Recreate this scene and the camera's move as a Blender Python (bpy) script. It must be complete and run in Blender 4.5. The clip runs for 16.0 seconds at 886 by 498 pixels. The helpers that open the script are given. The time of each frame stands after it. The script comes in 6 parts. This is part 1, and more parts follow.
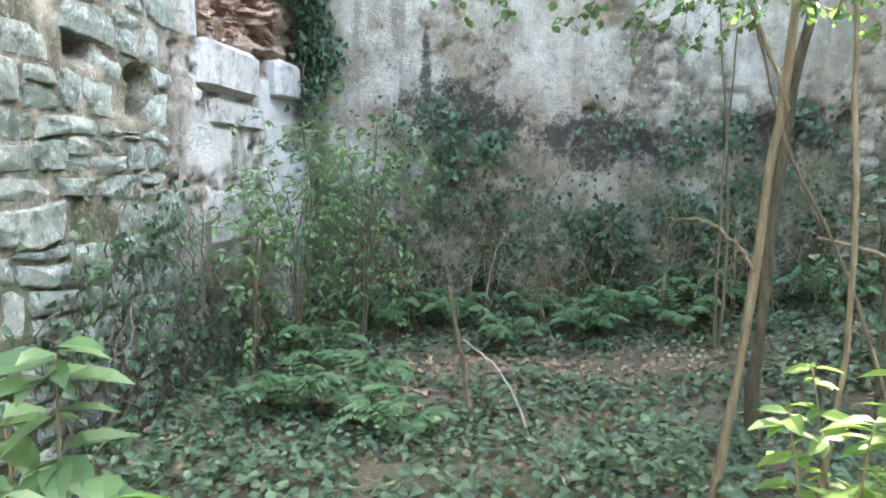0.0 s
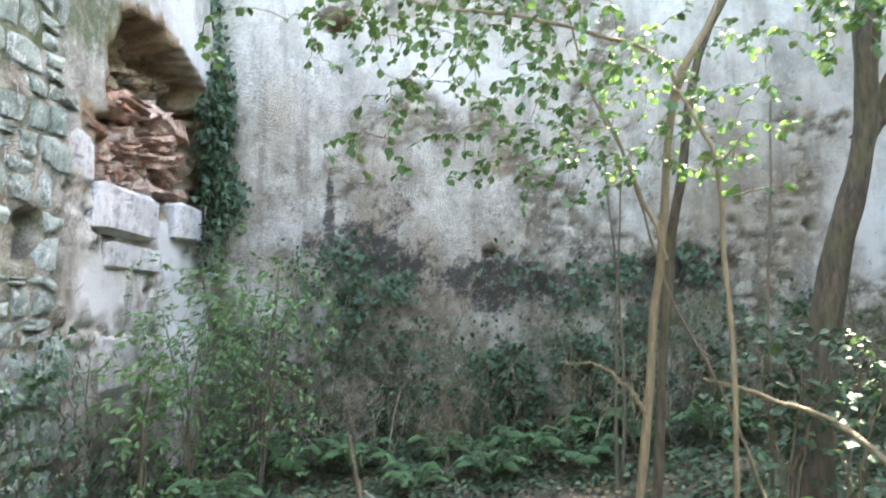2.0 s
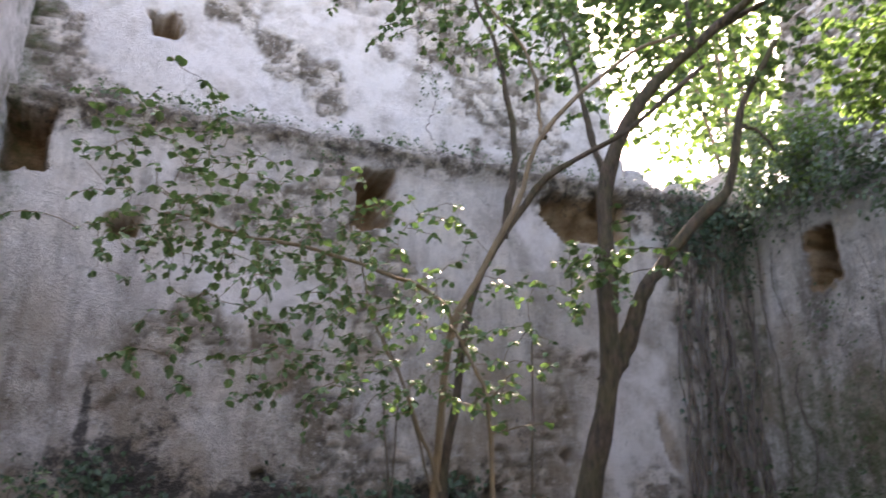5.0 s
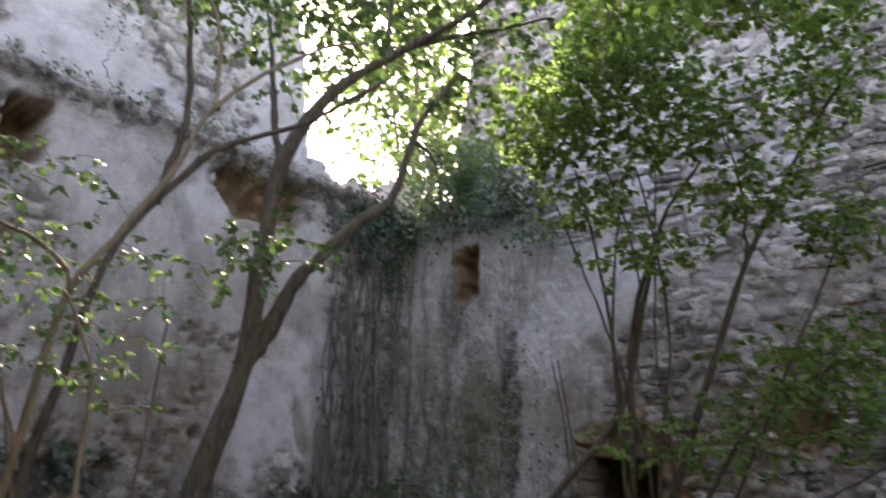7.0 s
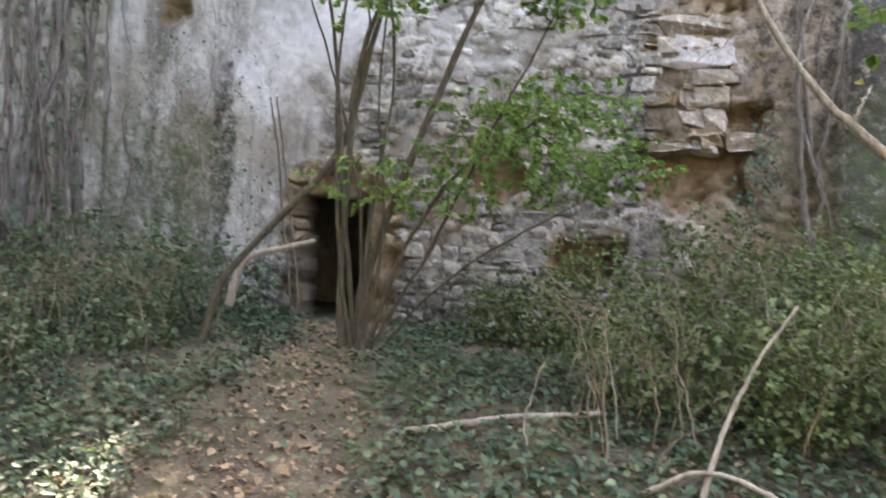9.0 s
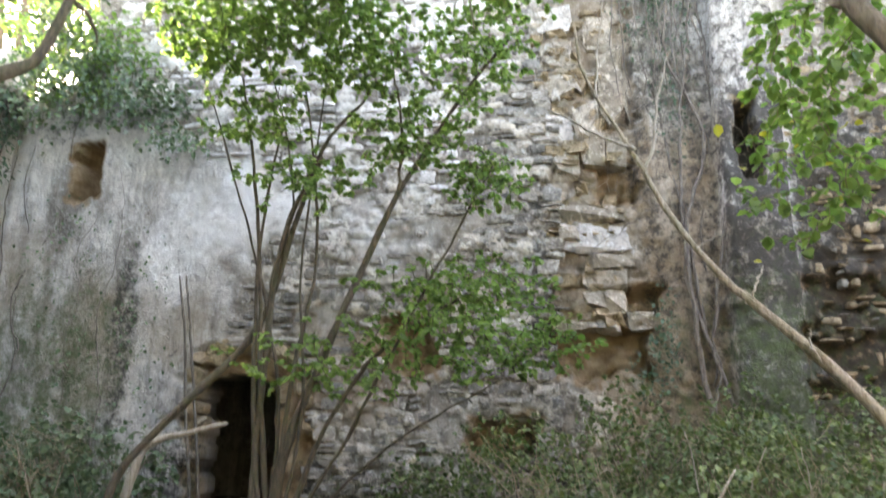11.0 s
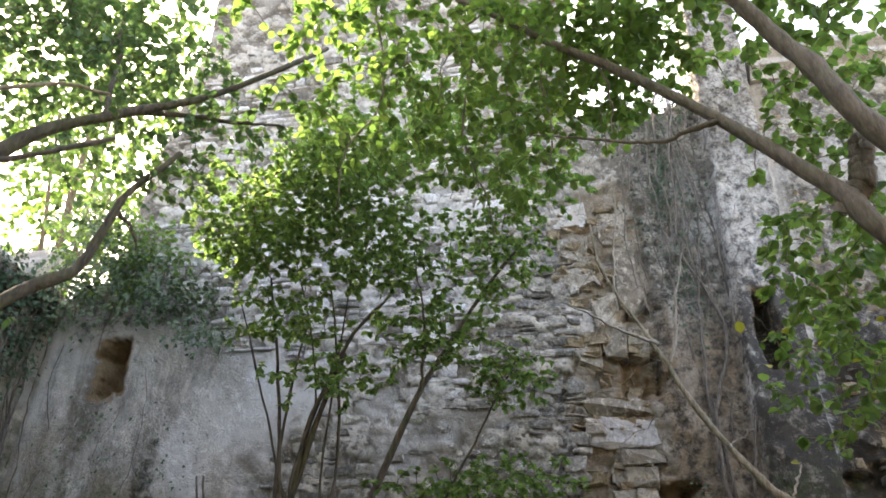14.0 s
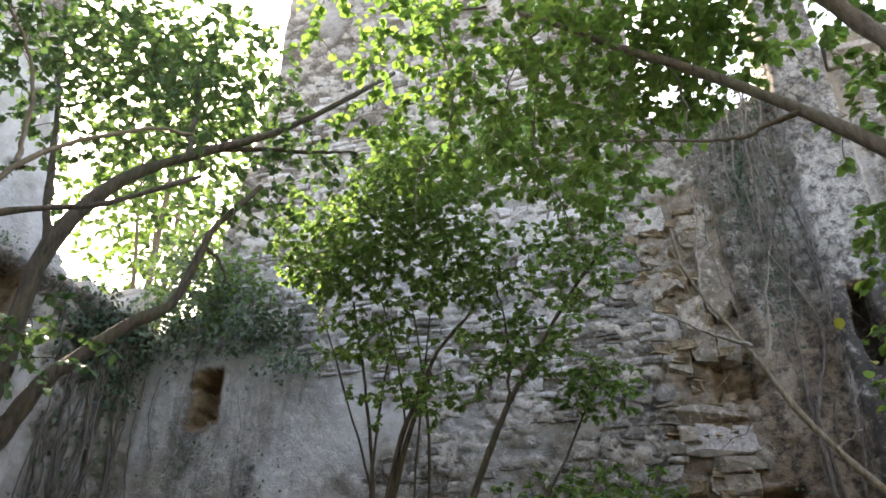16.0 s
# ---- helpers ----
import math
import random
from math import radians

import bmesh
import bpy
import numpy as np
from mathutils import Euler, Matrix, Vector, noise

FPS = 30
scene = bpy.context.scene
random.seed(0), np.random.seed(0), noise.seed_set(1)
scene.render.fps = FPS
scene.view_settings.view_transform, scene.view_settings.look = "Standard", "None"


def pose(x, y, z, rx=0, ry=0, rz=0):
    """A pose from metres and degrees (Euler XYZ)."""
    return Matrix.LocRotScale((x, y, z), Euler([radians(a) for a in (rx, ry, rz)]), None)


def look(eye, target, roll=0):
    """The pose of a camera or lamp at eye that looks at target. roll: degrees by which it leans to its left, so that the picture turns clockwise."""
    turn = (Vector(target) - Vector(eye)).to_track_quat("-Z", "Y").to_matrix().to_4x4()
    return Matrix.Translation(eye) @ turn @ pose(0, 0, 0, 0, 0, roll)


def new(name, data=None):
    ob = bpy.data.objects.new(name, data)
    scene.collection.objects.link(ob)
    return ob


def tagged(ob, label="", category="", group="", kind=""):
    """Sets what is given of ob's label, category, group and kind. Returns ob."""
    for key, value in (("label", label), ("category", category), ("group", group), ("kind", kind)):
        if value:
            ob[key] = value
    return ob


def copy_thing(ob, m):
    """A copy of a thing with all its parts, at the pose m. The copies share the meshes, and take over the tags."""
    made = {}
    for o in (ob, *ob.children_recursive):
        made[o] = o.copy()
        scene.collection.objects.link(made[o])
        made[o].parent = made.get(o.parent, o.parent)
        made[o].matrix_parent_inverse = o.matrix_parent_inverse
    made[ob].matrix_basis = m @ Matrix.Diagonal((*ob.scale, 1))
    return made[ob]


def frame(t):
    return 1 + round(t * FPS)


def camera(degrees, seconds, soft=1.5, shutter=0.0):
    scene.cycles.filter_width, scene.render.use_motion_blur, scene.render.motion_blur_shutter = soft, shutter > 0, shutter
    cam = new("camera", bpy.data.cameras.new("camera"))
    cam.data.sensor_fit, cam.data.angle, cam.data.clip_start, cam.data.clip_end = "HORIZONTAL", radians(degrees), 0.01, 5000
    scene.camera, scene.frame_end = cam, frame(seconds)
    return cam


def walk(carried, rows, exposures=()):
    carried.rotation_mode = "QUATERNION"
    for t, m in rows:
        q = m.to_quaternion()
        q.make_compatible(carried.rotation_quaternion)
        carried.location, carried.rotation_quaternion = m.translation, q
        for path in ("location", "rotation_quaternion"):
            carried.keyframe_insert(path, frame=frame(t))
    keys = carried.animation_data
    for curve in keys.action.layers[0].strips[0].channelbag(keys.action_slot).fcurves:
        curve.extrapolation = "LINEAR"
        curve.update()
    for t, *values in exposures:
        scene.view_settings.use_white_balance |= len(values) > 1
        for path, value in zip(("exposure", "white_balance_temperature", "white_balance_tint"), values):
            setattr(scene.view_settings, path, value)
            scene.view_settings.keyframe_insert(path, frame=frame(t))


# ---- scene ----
cam = camera(60.45, 16.0, soft=1.6, shutter=0.5)
walk(cam, [
    (0.0, pose(-0.000, -0.000, 1.650, 84.03, 0.01, -0.04)),
    (0.5, pose(-0.004, -0.008, 1.663, 86.12, 0.15, -1.38)),
    (1.0, pose(0.018, -0.002, 1.670, 88.14, 0.29, -2.59)),
    (1.5, pose(0.026, -0.012, 1.684, 90.97, 0.31, -4.54)),
    (2.0, pose(0.035, -0.026, 1.693, 94.34, 0.34, -7.05)),
    (2.5, pose(0.050, -0.040, 1.709, 97.38, 0.31, -9.48)),
    (3.0, pose(0.039, -0.081, 1.724, 100.10, 0.17, -12.22)),
    (3.2, pose(0.060, -0.083, 1.733, 101.12, 0.09, -13.14)),
    (3.9, pose(0.036, -0.097, 1.727, 105.35, 0.06, -16.33)),
    (4.6, pose(-0.009, -0.123, 1.716, 109.39, 0.10, -20.25)),
    (5.3, pose(-0.033, -0.136, 1.710, 111.49, -0.28, -27.38)),
    (5.5, pose(0.051, -0.145, 1.696, 112.15, -0.66, -29.89)),
    (6.0, pose(0.055, -0.117, 1.770, 112.03, -1.03, -36.95)),
    (6.5, pose(0.125, -0.148, 1.763, 111.76, -1.57, -43.72)),
    (7.0, pose(0.089, -0.208, 1.777, 109.39, -1.91, -50.06)),
    (7.5, pose(0.142, -0.220, 1.745, 106.50, -2.25, -56.38)),
    (8.0, pose(0.133, -0.174, 1.749, 101.43, -2.20, -62.70)),
    (8.5, pose(0.139, -0.127, 1.796, 94.82, -2.32, -67.06)),
    (8.7, pose(0.165, -0.070, 1.781, 93.03, -2.45, -69.03)),
    (9.22, pose(0.146, -0.012, 1.758, 90.23, -2.35, -73.61)),
    (9.75, pose(0.105, 0.116, 1.709, 92.71, -1.88, -77.48)),
    (10.28, pose(0.064, 0.244, 1.660, 97.94, -1.34, -80.07)),
    (10.8, pose(0.046, 0.302, 1.637, 103.37, -1.07, -80.82)),
    (11.0, pose(0.028, 0.304, 1.642, 105.31, -0.99, -80.44)),
    (11.5, pose(0.015, 0.313, 1.672, 109.62, -1.02, -80.32)),
    (12.0, pose(0.001, 0.318, 1.695, 112.51, -0.97, -80.11)),
    (12.5, pose(-0.018, 0.303, 1.704, 114.60, -1.06, -79.83)),
    (13.0, pose(-0.029, 0.314, 1.710, 116.55, -1.05, -79.71)),
    (13.5, pose(-0.044, 0.316, 1.710, 118.12, -1.01, -79.45)),
    (14.0, pose(-0.057, 0.314, 1.721, 119.16, -0.97, -78.82)),
    (14.5, pose(-0.067, 0.329, 1.730, 119.81, -0.81, -77.48)),
    (15.0, pose(-0.079, 0.342, 1.732, 120.23, -0.66, -75.82)),
    (15.5, pose(-0.081, 0.351, 1.731, 120.25, -0.53, -74.03)),
    (16.0, pose(-0.081, 0.361, 1.713, 120.27, -0.41, -72.22)),
], exposures=[(0.0, 4.75, 7600.0, 3.0), (1.5, 4.68, 7600.0, 5.0), (3.0, 4.1, 7800.0, 11.0), (5.5, 2.95, 8000.0, 27.0), (7.0, 2.9, 7900.0, 25.0), (8.0, 3.74, 8100.0, 22.0), (8.5, 4.4, 8200.0, 21.0), (11.0, 4.35, 8700.0, 14.0), (12.5, 3.95, 8500.0, 15.0), (14.5, 3.15, 8300.0, 16.0), (16.0, 2.95, 8200.0, 16.0)])

# ---- daylight: a summer sun behind the breach in the corner, open sky above the roofless room
SUN_EL, SUN_AZ = 47.0, 43.0   # azimuth clockwise from +y
world = bpy.data.worlds.new("sky")
scene.world = world
world.use_nodes = True
wn = world.node_tree.nodes
sky = wn.new("ShaderNodeTexSky")
sky.sky_type = "NISHITA"
sky.sun_disc = False
sky.altitude = 0
sky.sun_elevation = radians(SUN_EL)
sky.sun_rotation = radians(SUN_AZ)
sky.air_density, sky.dust_density, sky.ozone_density = 1.0, 2.5, 1.0
wn["Background"].inputs["Strength"].default_value = 0.15
world.node_tree.links.new(sky.outputs[0], wn["Background"].inputs[0])
sun = new("sun", bpy.data.lights.new("sun", "SUN"))
sun.data.energy, sun.data.angle, sun.data.color = 3.3, radians(0.6), (1.0, 0.95, 0.87)
to_sun = Vector((math.sin(radians(SUN_AZ)) * math.cos(radians(SUN_EL)), math.cos(radians(SUN_AZ)) * math.cos(radians(SUN_EL)), math.sin(radians(SUN_EL))))
sun.matrix_world = look(to_sun * 60, (0, 0, 0))

# ---- arithmetic
rng = np.random.default_rng(7)


def lattice(i, j, k):
    h = (i.astype(np.int64) * 73856093) ^ (j.astype(np.int64) * 19349663) ^ (np.int64(k) * 83492791)
    h = (h & 0x7FFFFFFF) * 1103515245 + 12345 & 0x7FFFFFFF
    h = (h ^ h >> 13) * 1274126177 & 0x7FFFFFFF
    return ((h ^ h >> 16) & 0xFFFFFF) / float(0xFFFFFF)


def vnoise(x, y, k=0):
    i, j = np.floor(x), np.floor(y)
    a, b = x - i, y - j
    a, b = a * a * (3 - 2 * a), b * b * (3 - 2 * b)
    return (lattice(i, j, k) * (1 - a) + lattice(i + 1, j, k) * a) * (1 - b) + (lattice(i, j + 1, k) * (1 - a) + lattice(i + 1, j + 1, k) * a) * b


def fbm(x, y, k=0, octaves=4):
    """Soft noise about -1 to 1."""
    total, amp, norm = 0, 1.0, 0
    for o in range(octaves):
        total = total + amp * (vnoise(x * 2 ** o, y * 2 ** o, k + o) * 2 - 1)
        norm += amp
        amp *= 0.5
    return total / norm


def cells(x, y, k=0):
    """Distance to the joint between irregular stones, and a number for each stone."""
    i0, j0 = np.floor(x), np.floor(y)
    f1, f2, who = np.full(x.shape, 9.0), np.full(x.shape, 9.0), np.zeros(x.shape)
    for di in (-1, 0, 1):
        for dj in (-1, 0, 1):
            i, j = i0 + di, j0 + dj
            d = np.hypot(i + 0.15 + 0.7 * lattice(i, j, k) - x, j + 0.15 + 0.7 * lattice(i, j, k + 1) - y)
            nearer = d < f1
            f2 = np.where(nearer, f1, np.minimum(f2, d))
            who = np.where(nearer, lattice(i, j, k + 2), who)
            f1 = np.where(nearer, d, f1)
    return f2 - f1, who


def step(a, b, x):
    t = np.clip((x - a) / (b - a), 0, 1)
    return t * t * (3 - 2 * t)


def blob(u, v, u0, v0, ru, rv, rough=0.25, k=0, soft=0.25, freq=3.0):
    """1 inside a ragged oval, 0 outside."""
    r = np.hypot((u - u0) / ru, (v - v0) / rv) + rough * fbm(u * freq, v * freq, k, 3)
    return 1 - step(1 - soft, 1, r)


def slot(u, v, u0, u1, v0, v1, rough=0.05, k=0, soft=0.05):
    """1 inside a ragged rectangle, 0 outside."""
    n, m = rough * fbm(u * 5, v * 5, k, 3), rough * fbm(u * 5, v * 5, k + 9, 3)
    return step(u0 - soft, u0, u + n) * (1 - step(u1, u1 + soft, u + n)) * step(v0 - soft, v0, v + m) * (1 - step(v1, v1 + soft, v + m))


# ---- mesh helpers
def mesh_of(name, verts, faces, material, smooth=False, attributes=None):
    me = bpy.data.meshes.new(name)
    me.from_pydata([tuple(v) for v in verts] if not isinstance(verts, list) else verts, [], faces if isinstance(faces, list) else faces.tolist())
    for key, values in (attributes or {}).items():
        me.attributes.new(key, "FLOAT", "POINT").data.foreach_set("value", np.asarray(values, dtype=np.float32))
    if smooth:
        me.polygons.foreach_set("use_smooth", np.ones(len(me.polygons), dtype=bool))
    if material:
        me.materials.append(material)
    me.update()
    return me


def child(name, me, parent, label="", m=None):
    ob = new(name, me)
    ob.parent = parent
    if m is not None:
        ob.matrix_basis = m
    return tagged(ob, label) if label else ob


def thing(name, label, category, at=(0, 0, 0), group="", kind=""):
    ob = new(name)
    ob.empty_display_size = 0.1
    ob.location = at
    return tagged(ob, label, category, group, kind)


def tubes(lines, sides=6, rough=0.0, seed=0):
    """Verts and faces of round stems along lines of (points, radii)."""
    r = np.random.default_rng(seed)
    verts, faces, base = [], [], 0
    ang = np.arange(sides) / sides * 2 * math.pi
    for pts, rad in lines:
        pts, rad = np.asarray(pts, float), np.asarray(rad, float)
        n = len(pts)
        tan = np.gradient(pts, axis=0)
        tan /= np.linalg.norm(tan, axis=1, keepdims=True) + 1e-9
        ref = np.array([0.31, 0.17, 0.93]) if abs(tan[0][2]) < 0.8 else np.array([0.9, 0.4, 0.1])
        s = np.cross(tan, ref)
        s /= np.linalg.norm(s, axis=1, keepdims=True) + 1e-9
        t = np.cross(tan, s)
        bump = 1 + rough * r.standard_normal((n, sides))
        ring = pts[:, None] + (rad[:, None] * bump)[:, :, None] * (np.cos(ang)[None, :, None] * s[:, None] + np.sin(ang)[None, :, None] * t[:, None])
        verts.append(ring.reshape(-1, 3))
        i, j = np.meshgrid(np.arange(n - 1), np.arange(sides), indexing="ij")
        a, b = base + i * sides + j, base + i * sides + (j + 1) % sides
        faces.append(np.stack([a, b, b + sides, a + sides], -1).reshape(-1, 4))
        base += n * sides
        verts.append(pts[-1:] + tan[-1:] * rad[-1])
        tip = base
        base += 1
        j = np.arange(sides)
        last = tip - sides
        faces.append(np.stack([last + j, last + (j + 1) % sides, np.full(sides, tip), np.full(sides, tip)], -1))
    f = np.concatenate(faces)
    return np.concatenate(verts), [tuple(q) if q[2] != q[3] else tuple(q[:3]) for q in f.tolist()]


def smooth_line(pts, n=24):
    """A Catmull-Rom line through a few points."""
    p = np.asarray(pts, float)
    p = np.concatenate([2 * p[:1] - p[1:2], p, 2 * p[-1:] - p[-2:-1]])
    out = []
    m = len(p) - 3
    for s in np.linspace(0, m - 1e-6, n):
        i = int(s)
        t = s - i
        a, b, c, d = p[i:i + 4]
        out.append(0.5 * (2 * b + (c - a) * t + (2 * a - 5 * b + 4 * c - d) * t * t + (3 * b - a - 3 * c + d) * t ** 3))
    return np.array(out)


def stem(pts, r0, r1, n=24, wobble=0.0, seed=0):
    line = smooth_line(pts, n)
    r = np.random.default_rng(seed)
    if wobble:
        w = np.cumsum(r.standard_normal((n, 3)), axis=0) * wobble
        w -= np.linspace(0, 1, n)[:, None] * w[-1]
        line = line + w
    return line, np.linspace(r0, r1, n) * (1 + 0.08 * r.standard_normal(n))


LEAF_ROUND = ((0, 0), (0.25, 0.36), (0.65, 0.40), (1.0, 0.0))
LEAF_LONG = ((0, 0), (0.3, 0.22), (0.65, 0.19), (1.0, 0.0))
LEAF_IVY = ((0, 0), (0.12, 0.42), (0.55, 0.30), (1.0, 0.0))


def leaf_mesh(name, at, out, up, size, material, shape=LEAF_ROUND, fold=0.25, droop=0.2, seed=0):
    """Leaves with a folded midrib: at the base, out the way each one points, up its upper side."""
    r = np.random.default_rng(seed)
    at, out, up = (np.asarray(v, float) for v in (at, out, up))
    n = len(at)
    out = out / (np.linalg.norm(out, axis=1, keepdims=True) + 1e-9)
    side = np.cross(out, up)
    side /= np.linalg.norm(side, axis=1, keepdims=True) + 1e-9
    nor = np.cross(side, out)
    size = (np.full(n, size) * r.uniform(0.6, 1.25, n))[:, None]
    (_, _), (x1, w1), (x2, w2), (x3, _) = shape

    def p(x, w, z):
        return at + size * (x * out + w * side + (z - droop * x * x) * nor)
    v = np.stack([p(0, 0, 0), p(x1, w1, fold * w1), p(x1, -w1, fold * w1), p(x1, 0, 0), p(x2, w2, fold * w2), p(x2, -w2, fold * w2), p(x2, 0, 0), p(x3, 0, 0)], 1)
    base = np.arange(n)[:, None] * 8
    tri = np.concatenate([base + np.array(t) for t in ((0, 3, 1), (0, 2, 3), (4, 6, 7), (6, 5, 7))])
    quad = np.concatenate([base + np.array(t) for t in ((1, 3, 6, 4), (3, 2, 5, 6))])
    return mesh_of(name, v.reshape(-1, 3).tolist(), tri.tolist() + quad.tolist(), material, smooth=False)


def unit(n, r):
    v = r.standard_normal((n, 3))
    return v / np.linalg.norm(v, axis=1, keepdims=True)


def grow(anchors, targets, seed, leaf_gap=0.05, r_twig=0.006, bare=0.35, sag=0.06, flat=0.6, jitter=0.03):
    """Twigs from the nearest wood to each target, and leaf seats along them."""
    r = np.random.default_rng(seed)
    nodes = np.asarray(anchors, float)
    order = np.argsort([np.min(np.linalg.norm(nodes - t, axis=1)) for t in targets])
    lines, at, out, up = [], [], [], []
    for t in np.asarray(targets, float)[order]:
        d = np.linalg.norm(nodes - t, axis=1)
        a = nodes[np.argmin(d)]
        length = float(d.min())
        if length < 0.05:
            continue
        n = max(5, int(length / 0.08) + 2)
        s = np.linspace(0, 1, n)[:, None]
        mid = np.array([0, 0, 1]) * length * r.uniform(-0.05, 0.22) + unit(1, r)[0] * length * 0.1
        line = a + (t - a) * s + mid * (4 * s * (1 - s)) + r.standard_normal((n, 3)) * jitter * length * 0.25 * (s > 0)
        line[:, 2] -= sag * length * s[:, 0] ** 3
        lines.append((line, np.linspace(r_twig * (0.5 + min(length, 1.5)), r_twig * 0.45, n)))
        nodes = np.concatenate([nodes, line[1:]])
        m = max(3, int(length * (1 - bare) / leaf_gap))
        q = np.clip(bare + (1 - bare) * np.sort(r.random(m)), 0, 1) * (n - 1)
        i = np.minimum(q.astype(int), n - 2)
        pts = line[i] + (line[i + 1] - line[i]) * (q - i)[:, None]
        tan = line[i + 1] - line[i]
        tan /= np.linalg.norm(tan, axis=1, keepdims=True) + 1e-9
        w = unit(m, r)
        w[:, 2] *= 1 - flat
        o = tan * 0.5 + w
        o[:, 2] -= 0.25
        at.append(pts)
        out.append(o)
        u = unit(m, r) * 0.55
        u[:, 2] += 1
        up.append(u)
    return lines, np.concatenate(at), np.concatenate(out), np.concatenate(up)


def in_oval(n, centre, radii, r, hollow=0.0):
    v = unit(n, r) * (hollow + (1 - hollow) * r.random((n, 1)) ** 0.45)
    return np.asarray(centre) + v * np.asarray(radii)


def tree(name, label, base, trunk_lines, crown_ovals, bark, leaf_material, leaf_size, seed, leaf_gap=0.05, group="", shape=LEAF_ROUND, limb_names=None, sag=0.06, r_twig=0.006, anchors_from=0.3, flat=0.6, category="tree", thick=3.0):
    """trunk_lines: (points, r0, r1) of the trunk and each limb; crown_ovals: (centre, radii, twigs)."""
    r = np.random.default_rng(seed)
    top = thing(name, label, category, base, group)
    b = np.asarray(base)
    anchors = []
    for i, (pts, r0, r1) in enumerate(trunk_lines):
        line, rad = stem(pts, r0, r1, 30, 0.006, seed + i)
        if i == 0:
            rad[:4] *= np.linspace(1.45, 1.0, 4)
        v, f = tubes([(line - b, rad)], 10, 0.07, seed + i)
        child("trunk" if i == 0 else "limb", mesh_of("wood", v, f, bark, True), top)
        anchors.append(line[int(len(line) * (anchors_from if i == 0 else 0.25)):])
    targets = []
    for c, rr, n in crown_ovals:
        count = int(n * thick)
        hearts = in_oval(max(5, count // 11), c, rr, r)
        loose = in_oval(count // 2, c, np.asarray(rr) * 1.15, r)
        targets += [hearts[r.integers(0, len(hearts), count - count // 2)] + r.standard_normal((count - count // 2, 3)) * np.asarray(rr) * (0.26, 0.26, 0.16), loose]
    targets = np.concatenate(targets)
    lines, at, out, up = grow(np.concatenate(anchors), targets, seed + 50, leaf_gap * 0.36, sag=sag, r_twig=r_twig, flat=flat)
    v, f = tubes([(p - b, q) for p, q in lines], 4)
    tagged(child("twig_mass", mesh_of("twig_mass", v, f, bark, True), top), kind="stuff")
    tagged(child("crown", leaf_mesh("crown", at - b, out, up, leaf_size, leaf_material, shape, seed=seed), top), kind="stuff")
    return top


# ---- materials
def nodes_of(name):
    m = bpy.data.materials.new(name)
    m.use_nodes = True
    nt = m.node_tree
    return m, nt, nt.nodes["Principled BSDF"]


def add(nt, kind, **inputs):
    n = nt.nodes.new("ShaderNode" + kind)
    for k, v in inputs.items():
        n.inputs[k].default_value = v
    return n


def noise_tex(nt, scale, detail=4.0, rough=0.6, stretch=(1, 1, 1), distort=0.0):
    co = nt.nodes.new("ShaderNodeNewGeometry")
    mp = nt.nodes.new("ShaderNodeVectorMath")
    mp.operation = "MULTIPLY"
    mp.inputs[1].default_value = stretch
    nt.links.new(co.outputs["Position"], mp.inputs[0])
    n = add(nt, "TexNoise", Scale=scale, Detail=detail, Roughness=rough, Distortion=distort)
    nt.links.new(mp.outputs[0], n.inputs["Vector"])
    return n.outputs["Fac"]


def ramp(nt, fac, *stops):
    n = nt.nodes.new("ShaderNodeValToRGB")
    e = n.color_ramp.elements
    while len(e) < len(stops):
        e.new(0.5)
    for el, (pos, col) in zip(e, stops):
        el.position = pos
        el.color = (*col, 1) if isinstance(col, tuple) else (col, col, col, 1)
    nt.links.new(fac, n.inputs[0])
    return n.outputs[0]


def mix(nt, fac, a, b, mode="MIX"):
    n = nt.nodes.new("ShaderNodeMix")
    n.data_type, n.blend_type = "RGBA", mode
    for s, v in ((n.inputs[0], fac), (n.inputs[6], a), (n.inputs[7], b)):
        if isinstance(v, (int, float)):
            s.default_value = v if s == n.inputs[0] else (v, v, v, 1)
        elif isinstance(v, tuple):
            s.default_value = (*v, 1)
        else:
            nt.links.new(v, s)
    return n.outputs[2]


def maths(nt, op, a, b=0.5):
    n = nt.nodes.new("ShaderNodeMath")
    n.operation = op
    n.use_clamp = op != "ADD"
    for s, v in ((n.inputs[0], a), (n.inputs[1], b)):
        if isinstance(v, (int, float)):
            s.default_value = v
        else:
            nt.links.new(v, s)
    return n.outputs[0]


def attr(nt, name):
    n = nt.nodes.new("ShaderNodeAttribute")
    n.attribute_name = name
    return n.outputs["Fac"]


def bump(nt, bsdf, height, strength, distance):
    n = add(nt, "Bump", Strength=strength, Distance=distance)
    nt.links.new(height, n.inputs["Height"])
    nt.links.new(n.outputs[0], bsdf.inputs["Normal"])


